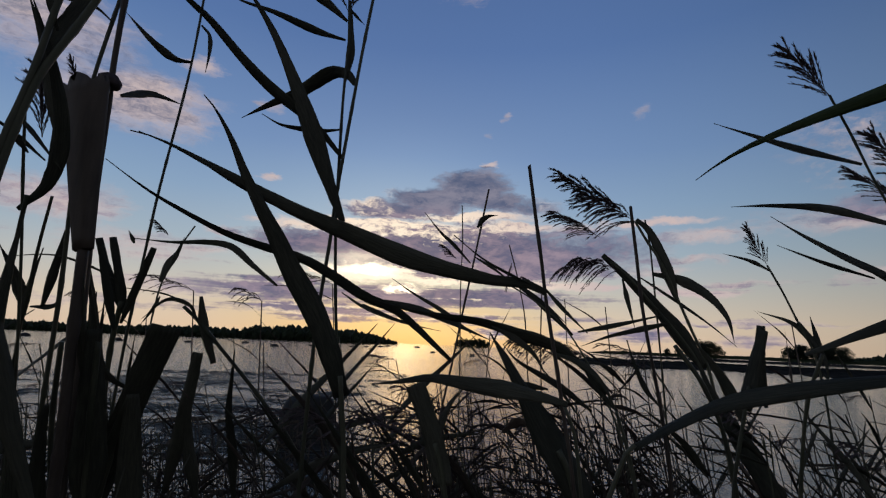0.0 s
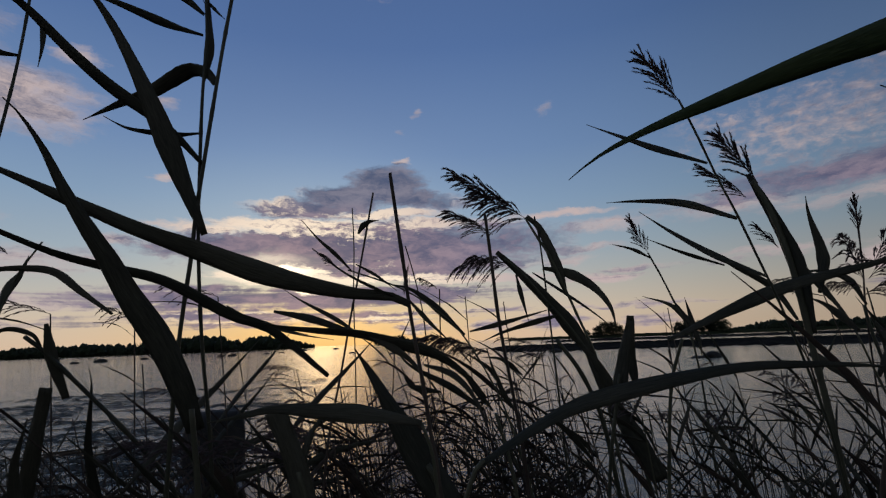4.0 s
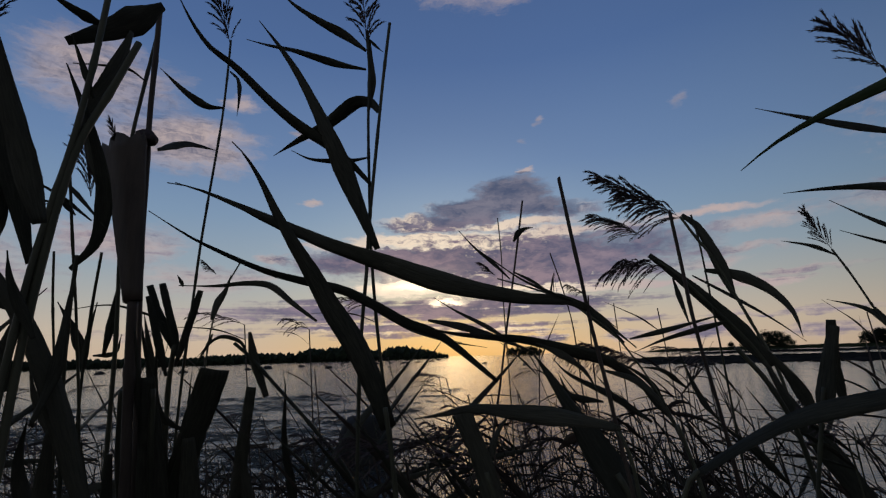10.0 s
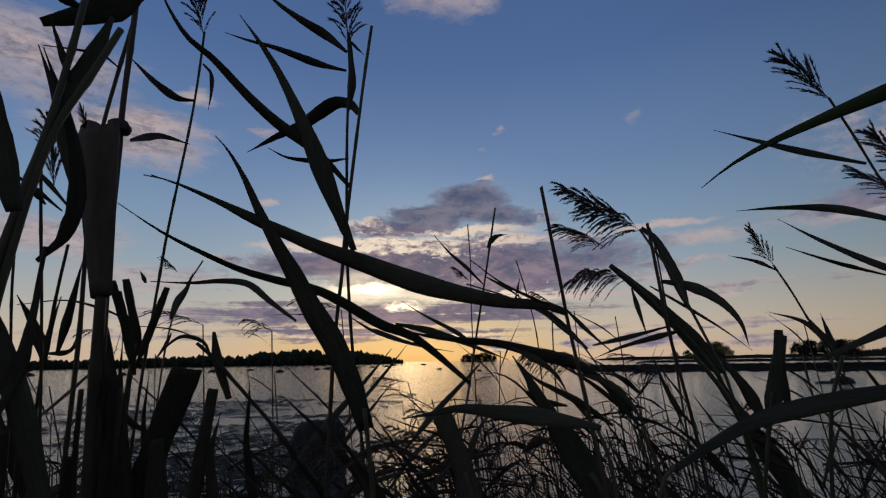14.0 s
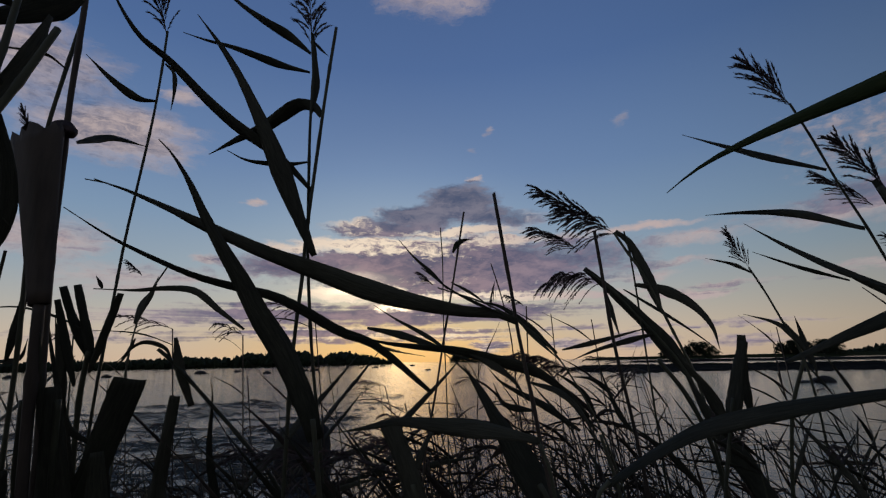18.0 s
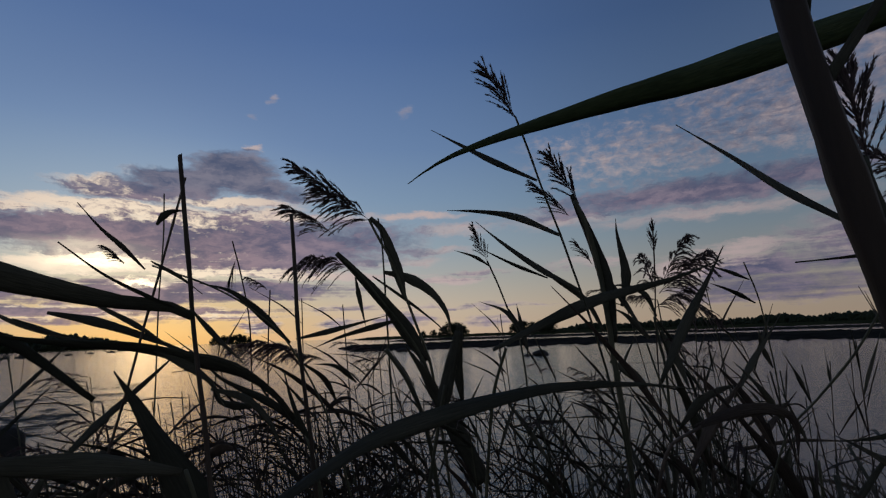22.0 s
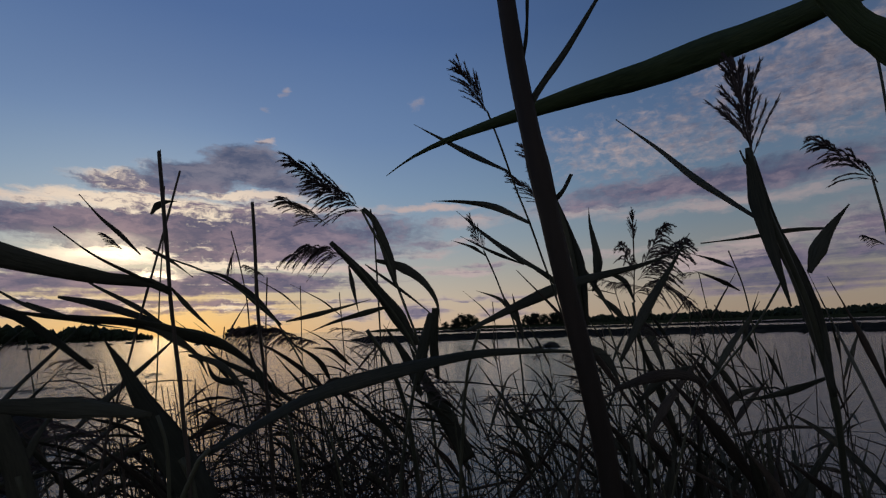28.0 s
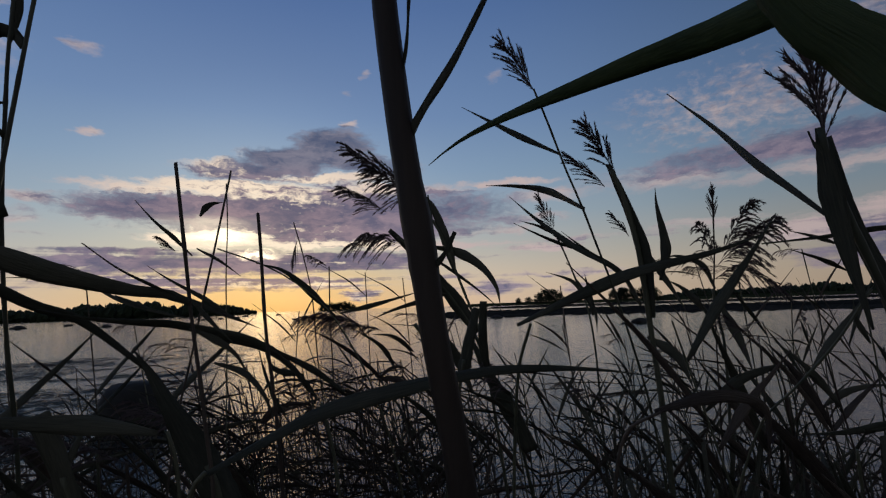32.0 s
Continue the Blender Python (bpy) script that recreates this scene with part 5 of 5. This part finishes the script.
panicle(r, (0.488, 1.323, 1.083), (0.369, 1.382, 1.154), 0.6, 0.9)
r = reed("reed", "dense dark leaves hanging low", [(0.485, 0.841, 1.106), (0.524, 0.830, 1.044), (0.556, 0.827, 0.961), (0.582, 0.837, 0.837)], 0.0051, STEM, "reeds at the water's edge", cut=0, category="reed")
leaf(r, [(0.581, 0.808, 0.980), (0.550, 0.812, 1.053), (0.511, 0.823, 1.115)], 0.0225)
leaf(r, [(0.606, 0.786, 1.010), (0.595, 0.780, 1.071), (0.593, 0.766, 1.143)], 0.0184, tip=0.3)
leaf(r, [(0.297, 0.978, 1.012), (0.243, 1.009, 1.024), (0.223, 1.013, 1.066)], 0.0143)
leaf(r, [(0.370, 0.940, 0.978), (0.314, 0.966, 1.021), (0.240, 1.002, 1.065), (0.212, 1.013, 1.097)], 0.0164)
leaf(r, [(0.266, 1.012, 0.942), (0.248, 1.023, 0.942), (0.215, 1.050, 0.913)], 0.0245, mat=DRYLEAF)
r = reed("reed", "broad green reed leaf reaching over the water", [(0.671, 0.737, 1.100), (0.655, 0.758, 1.023), (0.655, 0.791, 0.870)], 0.0039, STEM, "reeds at the water's edge", cut=0, category="reed")
leaf(r, [(0.647, 0.744, 1.098), (0.746, 0.708, 1.144), (0.849, 0.673, 1.184), (1.007, 0.623, 1.221), (1.131, 0.582, 1.263)], 0.0235)
r = reed("reed", "tall dark reed stem on the bank", [(-0.529, 0.447, 1.540), (-0.555, 0.462, 1.431), (-0.597, 0.470, 1.343), (-0.627, 0.485, 1.235), (-0.647, 0.504, 1.112), (-0.663, 0.533, 0.935)], 0.0044, STEM, "reeds at the water's edge", cut=0, category="reed")
leaf(r, [(-0.599, 0.438, 1.521), (-0.579, 0.444, 1.507), (-0.539, 0.454, 1.492), (-0.504, 0.471, 1.430)], 0.0089)
leaf(r, [(-0.586, 0.456, 1.432), (-0.561, 0.456, 1.455), (-0.548, 0.462, 1.438), (-0.531, 0.463, 1.451)], 0.0177)
leaf(r, [(-0.651, 0.470, 1.290), (-0.588, 0.473, 1.336), (-0.546, 0.478, 1.352), (-0.509, 0.483, 1.359)], 0.0218)
leaf(r, [(-0.651, 0.444, 1.433), (-0.605, 0.458, 1.405), (-0.572, 0.471, 1.367)], 0.0218)
leaf(r, [(-0.654, 0.454, 1.377), (-0.621, 0.464, 1.354), (-0.594, 0.471, 1.340)], 0.0109)
stalk(r, [(-0.606, 0.434, 1.534), (-0.621, 0.452, 1.419), (-0.636, 0.468, 1.317), (-0.655, 0.482, 1.221)], 0.0027, STEM)
stalk(r, [(-0.588, 0.447, 1.479), (-0.604, 0.468, 1.350), (-0.620, 0.487, 1.228), (-0.635, 0.511, 1.085)], 0.0024, STEM)
r = reed("reed", "green reed with broad blades on the bank", [(-0.430, 0.397, 1.457), (-0.436, 0.411, 1.375), (-0.444, 0.429, 1.268), (-0.455, 0.439, 1.204), (-0.465, 0.455, 1.109), (-0.476, 0.481, 0.956)], 0.0027, STEM, "reeds at the water's edge", cut=0, category="reed")
panicle(r, (-0.428, 0.406, 1.410), (-0.411, 0.396, 1.481), 0.8, 0.4)
leaf(r, [(-0.387, 0.452, 1.202), (-0.398, 0.438, 1.268), (-0.412, 0.421, 1.345), (-0.426, 0.406, 1.410), (-0.432, 0.396, 1.463)], 0.0213, twist=0.1)
leaf(r, [(-0.435, 0.446, 1.186), (-0.421, 0.437, 1.250), (-0.420, 0.424, 1.321), (-0.429, 0.410, 1.386)], 0.0295, twist=0.1)
leaf(r, [(-0.325, 0.516, 0.911), (-0.350, 0.496, 1.001), (-0.369, 0.477, 1.084), (-0.395, 0.459, 1.155), (-0.428, 0.443, 1.209), (-0.461, 0.428, 1.260), (-0.497, 0.415, 1.296)], 0.0225, twist=0.1)
leaf(r, [(-0.401, 0.457, 1.161), (-0.441, 0.445, 1.186), (-0.481, 0.433, 1.210), (-0.511, 0.421, 1.249)], 0.0225)
leaf(r, [(-0.489, 0.398, 1.393), (-0.461, 0.410, 1.357), (-0.438, 0.420, 1.326)], 0.0047)
leaf(r, [(-0.442, 0.417, 1.336), (-0.466, 0.425, 1.269), (-0.498, 0.428, 1.222), (-0.545, 0.419, 1.223)], 0.0047)
panicle(r, (-0.723, 0.638, 1.431), (-0.690, 0.658, 1.357), 0.8, 0.8)
r = reed("reed", "very near dark reed leaves on the bank", [(-0.262, 0.273, 1.059), (-0.258, 0.283, 1.011)], 0.0051, STEM, "reeds at the water's edge", cut=0, category="reed")
leaf(r, [(-0.239, 0.292, 0.984), (-0.253, 0.279, 1.038), (-0.271, 0.267, 1.083), (-0.300, 0.255, 1.121), (-0.329, 0.243, 1.159), (-0.354, 0.233, 1.187)], 0.0358, twist=0.05)
leaf(r, [(-0.267, 0.289, 0.967), (-0.285, 0.279, 1.005), (-0.311, 0.268, 1.043), (-0.339, 0.255, 1.084), (-0.358, 0.247, 1.109)], 0.0307, twist=0.05)
leaf(r, [(-0.306, 0.276, 1.004), (-0.321, 0.268, 1.033), (-0.348, 0.259, 1.054)], 0.0273, twist=0.05)
r = reed("reed", "leaning dark reed with crossing leaves on the bank", [(-0.550, 0.426, 1.519), (-0.566, 0.436, 1.447), (-0.586, 0.445, 1.382), (-0.617, 0.457, 1.283), (-0.636, 0.464, 1.224), (-0.652, 0.482, 1.112), (-0.667, 0.511, 0.941)], 0.0030, STEM, "reeds at the water's edge", cut=0, category="reed")
leaf(r, [(-0.540, 0.465, 1.315), (-0.574, 0.452, 1.355), (-0.605, 0.439, 1.395), (-0.636, 0.426, 1.435)], 0.0198)
leaf(r, [(-0.495, 0.479, 1.282), (-0.538, 0.471, 1.288), (-0.570, 0.461, 1.309), (-0.594, 0.451, 1.339), (-0.632, 0.437, 1.379)], 0.0092)
leaf(r, [(-0.589, 0.444, 1.382), (-0.567, 0.441, 1.421), (-0.533, 0.443, 1.443), (-0.567, 0.439, 1.433), (-0.523, 0.445, 1.440)], 0.0053)
leaf(r, [(-0.495, 0.466, 1.357), (-0.516, 0.455, 1.397), (-0.544, 0.444, 1.427)], 0.0066)
leaf(r, [(-0.565, 0.450, 1.375), (-0.562, 0.459, 1.328), (-0.566, 0.467, 1.282), (-0.596, 0.470, 1.233)], 0.0053)
leaf(r, [(-0.393, 0.499, 1.276), (-0.472, 0.483, 1.284), (-0.525, 0.475, 1.275), (-0.586, 0.469, 1.250), (-0.633, 0.465, 1.227)], 0.0046)
leaf(r, [(-0.374, 0.506, 1.259), (-0.406, 0.495, 1.286), (-0.438, 0.485, 1.306)], 0.0053)
r = reed("reed", "dark bent reed leaves crowding together on the bank", [(-0.527, 0.580, 1.095), (-0.542, 0.594, 1.006), (-0.556, 0.608, 0.918)], 0.0052, STEM, "reeds at the water's edge", cut=0, category="reed")
leaf(r, [(-0.567, 0.611, 0.889), (-0.528, 0.583, 1.080), (-0.489, 0.571, 1.183), (-0.469, 0.561, 1.260)], 0.0266)
leaf(r, [(-0.566, 0.569, 1.118), (-0.546, 0.566, 1.154), (-0.533, 0.560, 1.198), (-0.542, 0.551, 1.239)], 0.0163)
leaf(r, [(-0.633, 0.558, 1.112), (-0.632, 0.547, 1.171), (-0.627, 0.538, 1.226)], 0.0118, tip=0.1)
leaf(r, [(-0.628, 0.554, 1.141), (-0.612, 0.551, 1.170), (-0.604, 0.548, 1.192)], 0.0103)
leaf(r, [(-0.585, 0.567, 1.111), (-0.594, 0.558, 1.148), (-0.623, 0.549, 1.171)], 0.0089)
panicle(r, (-0.663, 0.527, 1.253), (-0.643, 0.539, 1.208), 0.6, 0.9)
panicle(r, (-0.580, 0.562, 1.140), (-0.585, 0.553, 1.185), 0.5, 0.6)
leaf(r, [(-0.430, 0.596, 1.108), (-0.438, 0.587, 1.145), (-0.456, 0.577, 1.182)], 0.0133)
leaf(r, [(-0.431, 0.598, 1.093), (-0.425, 0.591, 1.137), (-0.414, 0.585, 1.181)], 0.0081)
leaf(r, [(-0.509, 0.586, 1.080), (-0.510, 0.578, 1.124), (-0.498, 0.574, 1.161)], 0.0118)
stalk(r, [(-0.460, 0.566, 1.241), (-0.461, 0.576, 1.182), (-0.460, 0.590, 1.108), (-0.460, 0.606, 1.020)], 0.0018, STEM)
stalk(r, [(-0.409, 0.575, 1.240), (-0.419, 0.584, 1.181), (-0.431, 0.598, 1.093), (-0.440, 0.615, 0.990)], 0.0022, STEM)
leaf(r, [(-0.460, 0.606, 1.020), (-0.480, 0.593, 1.072), (-0.485, 0.585, 1.109)], 0.0118)
r = reed("reed", "dark upright leaves beside a rolled leaf", [(-0.338, 0.587, 1.078), (-0.341, 0.599, 1.008), (-0.343, 0.616, 0.916)], 0.0042, STEM, "reeds at the water's edge", cut=0, category="reed")
leaf(r, [(-0.343, 0.626, 0.860), (-0.341, 0.607, 0.965), (-0.342, 0.592, 1.043), (-0.343, 0.583, 1.092)], 0.0366, tip=0.6)
leaf(r, [(-0.297, 0.636, 0.852), (-0.300, 0.618, 0.943), (-0.301, 0.604, 1.021)], 0.0310, tip=0.6)
leaf(r, [(-0.348, 0.595, 1.022), (-0.353, 0.584, 1.078), (-0.356, 0.570, 1.149)], 0.0106)
leaf(r, [(-0.324, 0.587, 1.092), (-0.332, 0.577, 1.134), (-0.342, 0.567, 1.184)], 0.0099, tip=0.4)
leaf(r, [(-0.463, 0.605, 0.855), (-0.454, 0.589, 0.953), (-0.443, 0.575, 1.038)], 0.0240, tip=0.7)
leaf(r, [(-0.413, 0.614, 0.854), (-0.412, 0.598, 0.945), (-0.415, 0.583, 1.023)], 0.0211, tip=0.7)
leaf(r, [(-0.385, 0.619, 0.853), (-0.388, 0.603, 0.938), (-0.383, 0.591, 1.008)], 0.0183, tip=0.7)
r = reed("reed", "dark reed tangle at the water's edge", [(-0.420, 0.655, 1.075), (-0.425, 0.672, 0.980), (-0.422, 0.690, 0.884)], 0.0040, STEM, "reeds at the water's edge", cut=0, category="reed")
leaf(r, [(-0.363, 0.689, 0.947), (-0.375, 0.672, 1.027), (-0.393, 0.648, 1.139), (-0.398, 0.638, 1.186)], 0.0111)
leaf(r, [(-0.474, 0.668, 0.949), (-0.487, 0.654, 1.013), (-0.516, 0.642, 1.053)], 0.0239)
leaf(r, [(-0.516, 0.669, 0.902), (-0.536, 0.651, 0.982), (-0.525, 0.641, 1.046)], 0.0191)
leaf(r, [(-0.328, 0.684, 1.010), (-0.374, 0.669, 1.043), (-0.377, 0.651, 1.138)], 0.0095)
leaf(r, [(-0.256, 0.723, 0.865), (-0.274, 0.699, 0.977), (-0.263, 0.690, 1.041)], 0.0175)

# ---- lower reeds and stubble standing in the shallows ----
def low_reed(seed, height, headed, wide=1.0, name="low_reed"):
    """One reed with blown leaves, built at the origin."""
    rnd = random.Random(seed)
    random.seed(seed)
    lean = Vector((-rnd.uniform(0.04, 0.22), rnd.uniform(-0.08, 0.08), 0))
    line = [lean * height * s ** 1.6 + Vector((0, 0, -0.25 + (height + 0.25) * s)) for s in (1.0, 0.75, 0.5, 0.25, 0.0)]
    base = new(name)
    base.location = line[-1]
    tagged(base, "", "reed", "low reeds standing in the shallows")
    part("stem", mesh_of("stem", *tube(line, rnd.uniform(0.0018, 0.003), 6, 0.12), DRY if rnd.random() < 0.6 else STEM), base)
    for i in range(rnd.randint(4, 7)):
        s = rnd.uniform(0.45, 0.97)
        p = lean * height * s ** 1.6 + Vector((0, 0, -0.25 + (height + 0.25) * s))
        a = rnd.choice((rnd.uniform(2.4, 3.9), rnd.uniform(2.4, 3.9), rnd.uniform(-0.9, 0.9)))
        ln = rnd.uniform(0.16, 0.36) * (1 + 0.2 * (wide - 1))
        up = rnd.uniform(0.1, 1.9)
        d = Vector((math.cos(a), math.sin(a) * 0.7, up)).normalized()
        droop = rnd.uniform(0.0, 0.035)
        pts = [p, p + d * ln * 0.35 + Vector((0, 0, 0.006)), p + d * ln * 0.7 + Vector((0, 0, -droop * 0.3)), p + d * ln + Vector((0, 0, -droop))]
        part("leaf", blade_mesh(DRYLEAF if rnd.random() < 0.5 else LEAF, pts, rnd.uniform(0.006, 0.013) * wide, 1.0, 0.5, Vector((rnd.uniform(-0.4, 0.4), 1, rnd.uniform(-0.2, 0.6))), 9), base)
    if headed:
        tip = line[0] + Vector((-rnd.uniform(0.06, 0.14), rnd.uniform(-0.03, 0.03), rnd.uniform(0.0, 0.10)))
        rachis, tufts = plume(line[0], tip, 0.8, 0.6, 13, 7)
        verts, faces = rachis
        for tv, tf in tufts:
            k = len(verts)
            verts += tv
            faces += [tuple(e + k for e in t) for t in tf]
        part("seed_head", mesh_of("seed_head", verts, faces, PLUME, False), base)
    return base


KINDS = [low_reed(500 + i, 0.80 + 0.055 * i, i in (2, 5), 1.1) for i in range(7)]
rnd = random.Random(77)
places = []
for _ in range(900):
    a = rnd.uniform(-42, 72)
    d = rnd.uniform(1.15, 3.4) if a > 6 or a < -30 else rnd.uniform(1.7, 4.6)
    x, y = polar(a, d)
    thick = 0.68 - 0.28 * min(1, max(0, (a - 6) / 8)) + 0.10 * min(1, max(0, (a - 40) / 10))
    if -15 < a < 4:
        thick = 0.42
    if rnd.random() < thick and len(places) < 296:
        places.append((x, y, d))
for i, (x, y, d) in enumerate(places):
    k = KINDS[rnd.randrange(7)] if d > 1.7 else KINDS[rnd.randrange(4)]
    yaw = rnd.uniform(-25, 25)
    size = rnd.uniform(0.82, 1.02) if d < 2.4 else rnd.uniform(0.9, 1.1)
    m = pose(x, y, bed(x, y) - 0.04, rnd.uniform(-5, 5), rnd.uniform(-9, 4), yaw) @ Matrix.Diagonal((1, 1, size, 1))
    if i < 7:
        KINDS[i].matrix_basis = m
        c = KINDS[i]
    else:
        c = copy_thing(k, m)
    c["label"] = "low brown-green reed with blown narrow leaves in the shallows"

# broader reeds standing closer, their tops just under eye height
BROAD = [low_reed(700 + i, 0.80 + 0.05 * i, i == 3, 1.55, "broad_leaved_reed") for i in range(4)]
for i in range(64):
    a = rnd.uniform(58, 76) if i % 3 == 0 else rnd.uniform(-54, -26) if i % 3 == 1 else rnd.uniform(0, 13)
    if i > 50:
        a = rnd.uniform(-64, -36)
    x, y = polar(a, rnd.uniform(0.8, 1.5) if a < 40 else rnd.uniform(1.1, 1.7))
    m = pose(x, y, bed(x, y) - 0.04, rnd.uniform(-5, 5), rnd.uniform(-12, 2), rnd.uniform(-30, 30)) @ Matrix.Diagonal((1, 1, rnd.uniform(0.86, 1.06), 1))
    if i < 4:
        BROAD[i].matrix_basis = m
    else:
        copy_thing(BROAD[rnd.randrange(4)], m)["label"] = "dark green reed with broad blown leaves in the shallows"
for k in BROAD:
    k["label"] = "dark green reed with broad blown leaves in the shallows"

# thin bare stalks that stand higher than the rest
THIN = [low_reed(800 + i, 1.12 + 0.06 * i, i % 2 == 0, 0.7, "dry_reed_stalk") for i in range(5)]
for i in range(46):
    a = rnd.uniform(-48, 70)
    x, y = polar(a, rnd.uniform(1.5, 3.2))
    m = pose(x, y, bed(x, y) - 0.04, rnd.uniform(-4, 4), rnd.uniform(-10, 8), rnd.uniform(-40, 40)) @ Matrix.Diagonal((1, 1, rnd.uniform(0.84, 1.04), 1))
    c = copy_thing(THIN[rnd.randrange(5)], m) if i >= 5 else THIN[i]
    c.matrix_basis = m
    c["label"] = "thin dry reed stalk standing above the others"

# bent and broken stalks, a tangle just over the water
rnd = random.Random(31)
verts, faces = [], []
for _ in range(1300):
    a, d = rnd.uniform(-46, 74) if rnd.random() < 0.9 else rnd.uniform(-24, 8), rnd.uniform(1.2, 4.2)
    if (a > 8 or -15 < a < 5) and rnd.random() < 0.5:
        continue
    x, y = polar(a, d)
    h0 = rnd.uniform(0.05, 0.62)
    ln = rnd.uniform(0.15, 0.5)
    t, up = rnd.uniform(0, 6.28), rnd.uniform(-0.2, 1.3)
    p = Vector((x, y, h0))
    dirn = Vector((math.cos(t), math.sin(t), up)).normalized()
    bend = Vector((rnd.uniform(-0.06, 0.02), rnd.uniform(-0.04, 0.04), rnd.uniform(-0.09, 0.0)))
    pts = [p - dirn * ln * 0.5, p, p + dirn * ln * 0.4 + bend]
    rad = rnd.uniform(0.0012, 0.003)
    side = dirn.cross(Vector((0.1, 1, 0.2))).normalized() * rad * (1.0 if rnd.random() < 0.45 else 3.2)
    nor = dirn.cross(side).normalized() * rad
    k = len(verts)
    for j, q in enumerate(pts):
        f = (1.0, 1.0, 0.25)[j]
        verts += [q + side * f, q + nor * f, q - side * f, q - nor * f]
    for j in range(2):
        for e in range(4):
            b0, b1 = k + j * 4 + e, k + j * 4 + (e + 1) % 4
            faces.append((b0, b1, b1 + 4, b0 + 4))
    foot = Vector((x + rnd.uniform(-0.05, 0.05), y + rnd.uniform(-0.05, 0.05), bed(x, y) - 0.05))
    k = len(verts)
    u = Vector((rad, 0, 0))
    v = Vector((0, rad, 0))
    q = pts[0]
    verts += [q + u, q + v, q - u, q - v, foot + u, foot + v, foot - u, foot - v]
    faces += [(k + e, k + (e + 1) % 4, k + 4 + (e + 1) % 4, k + 4 + e) for e in range(4)]
tagged(new("reed_tangle", mesh_of("reed_tangle", verts, faces, DRY, False)), "dense tangle of bent and broken dead reed stalks", "reeds", kind="stuff")

# the thick growth of leaves low on the bank beside the viewer
rnd = random.Random(58)
random.seed(58)
verts, faces, fibre = [], [], []
for i in range(640):
    if i % 2:
        a, d = rnd.uniform(-66, -34), rnd.uniform(0.6, 1.6)
    else:
        a, d = rnd.uniform(50, 80), rnd.uniform(1.0, 2.2)
    x, y = polar(a, d)
    top = 1.1 - d * rnd.uniform(0.14, 0.36) if i % 2 else 1.1 - d * rnd.uniform(0.15, 0.33)
    foot = Vector((x, y, bed(x, y) - 0.04))
    lean = Vector((rnd.gauss(-0.05, 0.12), rnd.gauss(0, 0.08), 0))
    tip = Vector((x, y, top)) + lean
    sag = Vector((rnd.gauss(0, 0.05), rnd.gauss(0, 0.04), -rnd.random() * 0.05))
    pts = [foot, foot.lerp(tip, 0.4) - lean * 0.15, foot.lerp(tip, 0.75), tip + sag]
    v, f, fb = blade(pts, rnd.uniform(0.010, 0.026), 1.0 if rnd.random() < 0.8 else 0.4, 0.6, Vector((rnd.uniform(-0.5, 0.5), 1, 0.1)), 7)
    k = len(verts)
    verts += v
    faces += [tuple(e + k for e in t) for t in f]
    fibre += fb
tagged(new("bank_leaves", mesh_of("bank_leaves", verts, faces, LEAF, True, fibre)), "thick dark growth of low reed leaves on the bank", "reeds", kind="stuff")

# blown leaves and stems crowding low over the shallows
rnd = random.Random(91)
random.seed(91)
verts, faces, fibre = [], [], []
for i in range(270):
    a = rnd.uniform(8, 34) if i < 135 else rnd.uniform(-52, -8)
    d = rnd.uniform(1.2, 2.8)
    x, y = polar(a, d)
    top = 1.1 - d * math.tan(radians(rnd.uniform(3.5, 14.0) + (5.0 if a < 4 else 0.0)))
    foot = Vector((x, y, bed(x, y) - 0.04))
    head = Vector((x - rnd.uniform(0.02, 0.22), y + rnd.gauss(0, 0.06), top))
    line = [foot, foot.lerp(head, 0.45) + Vector((0.03, 0, 0.02)), head]
    v, f = tube(line, rnd.uniform(0.0012, 0.0022), 5)
    k = len(verts)
    verts += v
    faces += [tuple(e + k for e in t) for t in f]
    fibre += [1.0, 0.0, 1.0] * len(v)
    for _ in range(rnd.randint(2, 4)):
        p = foot.lerp(head, rnd.uniform(0.55, 1.0))
        ln = rnd.uniform(0.10, 0.26)
        turn = rnd.choice((-1, -1, -1, 1))
        rise = rnd.uniform(-0.2, 1.3)
        dirn = Vector((turn, rnd.uniform(-0.5, 0.5), rise)).normalized()
        sag = Vector((0, 0, -rnd.uniform(0.01, 0.09)))
        v, f, fb = blade([p, p + dirn * ln * 0.4, p + dirn * ln * 0.75 + sag * 0.4, p + dirn * ln + sag], rnd.uniform(0.005, 0.013), 1.0, 0.5, Vector((rnd.uniform(-0.4, 0.4), 1, 0.3)), 7)
        k = len(verts)
        verts += v
        faces += [tuple(e + k for e in t) for t in f]
        fibre += fb
tagged(new("low_growth", mesh_of("low_growth", verts, faces, DRYLEAF, True, fibre)), "brown wind-blown reed leaves crowding low over the water", "reeds", kind="stuff")
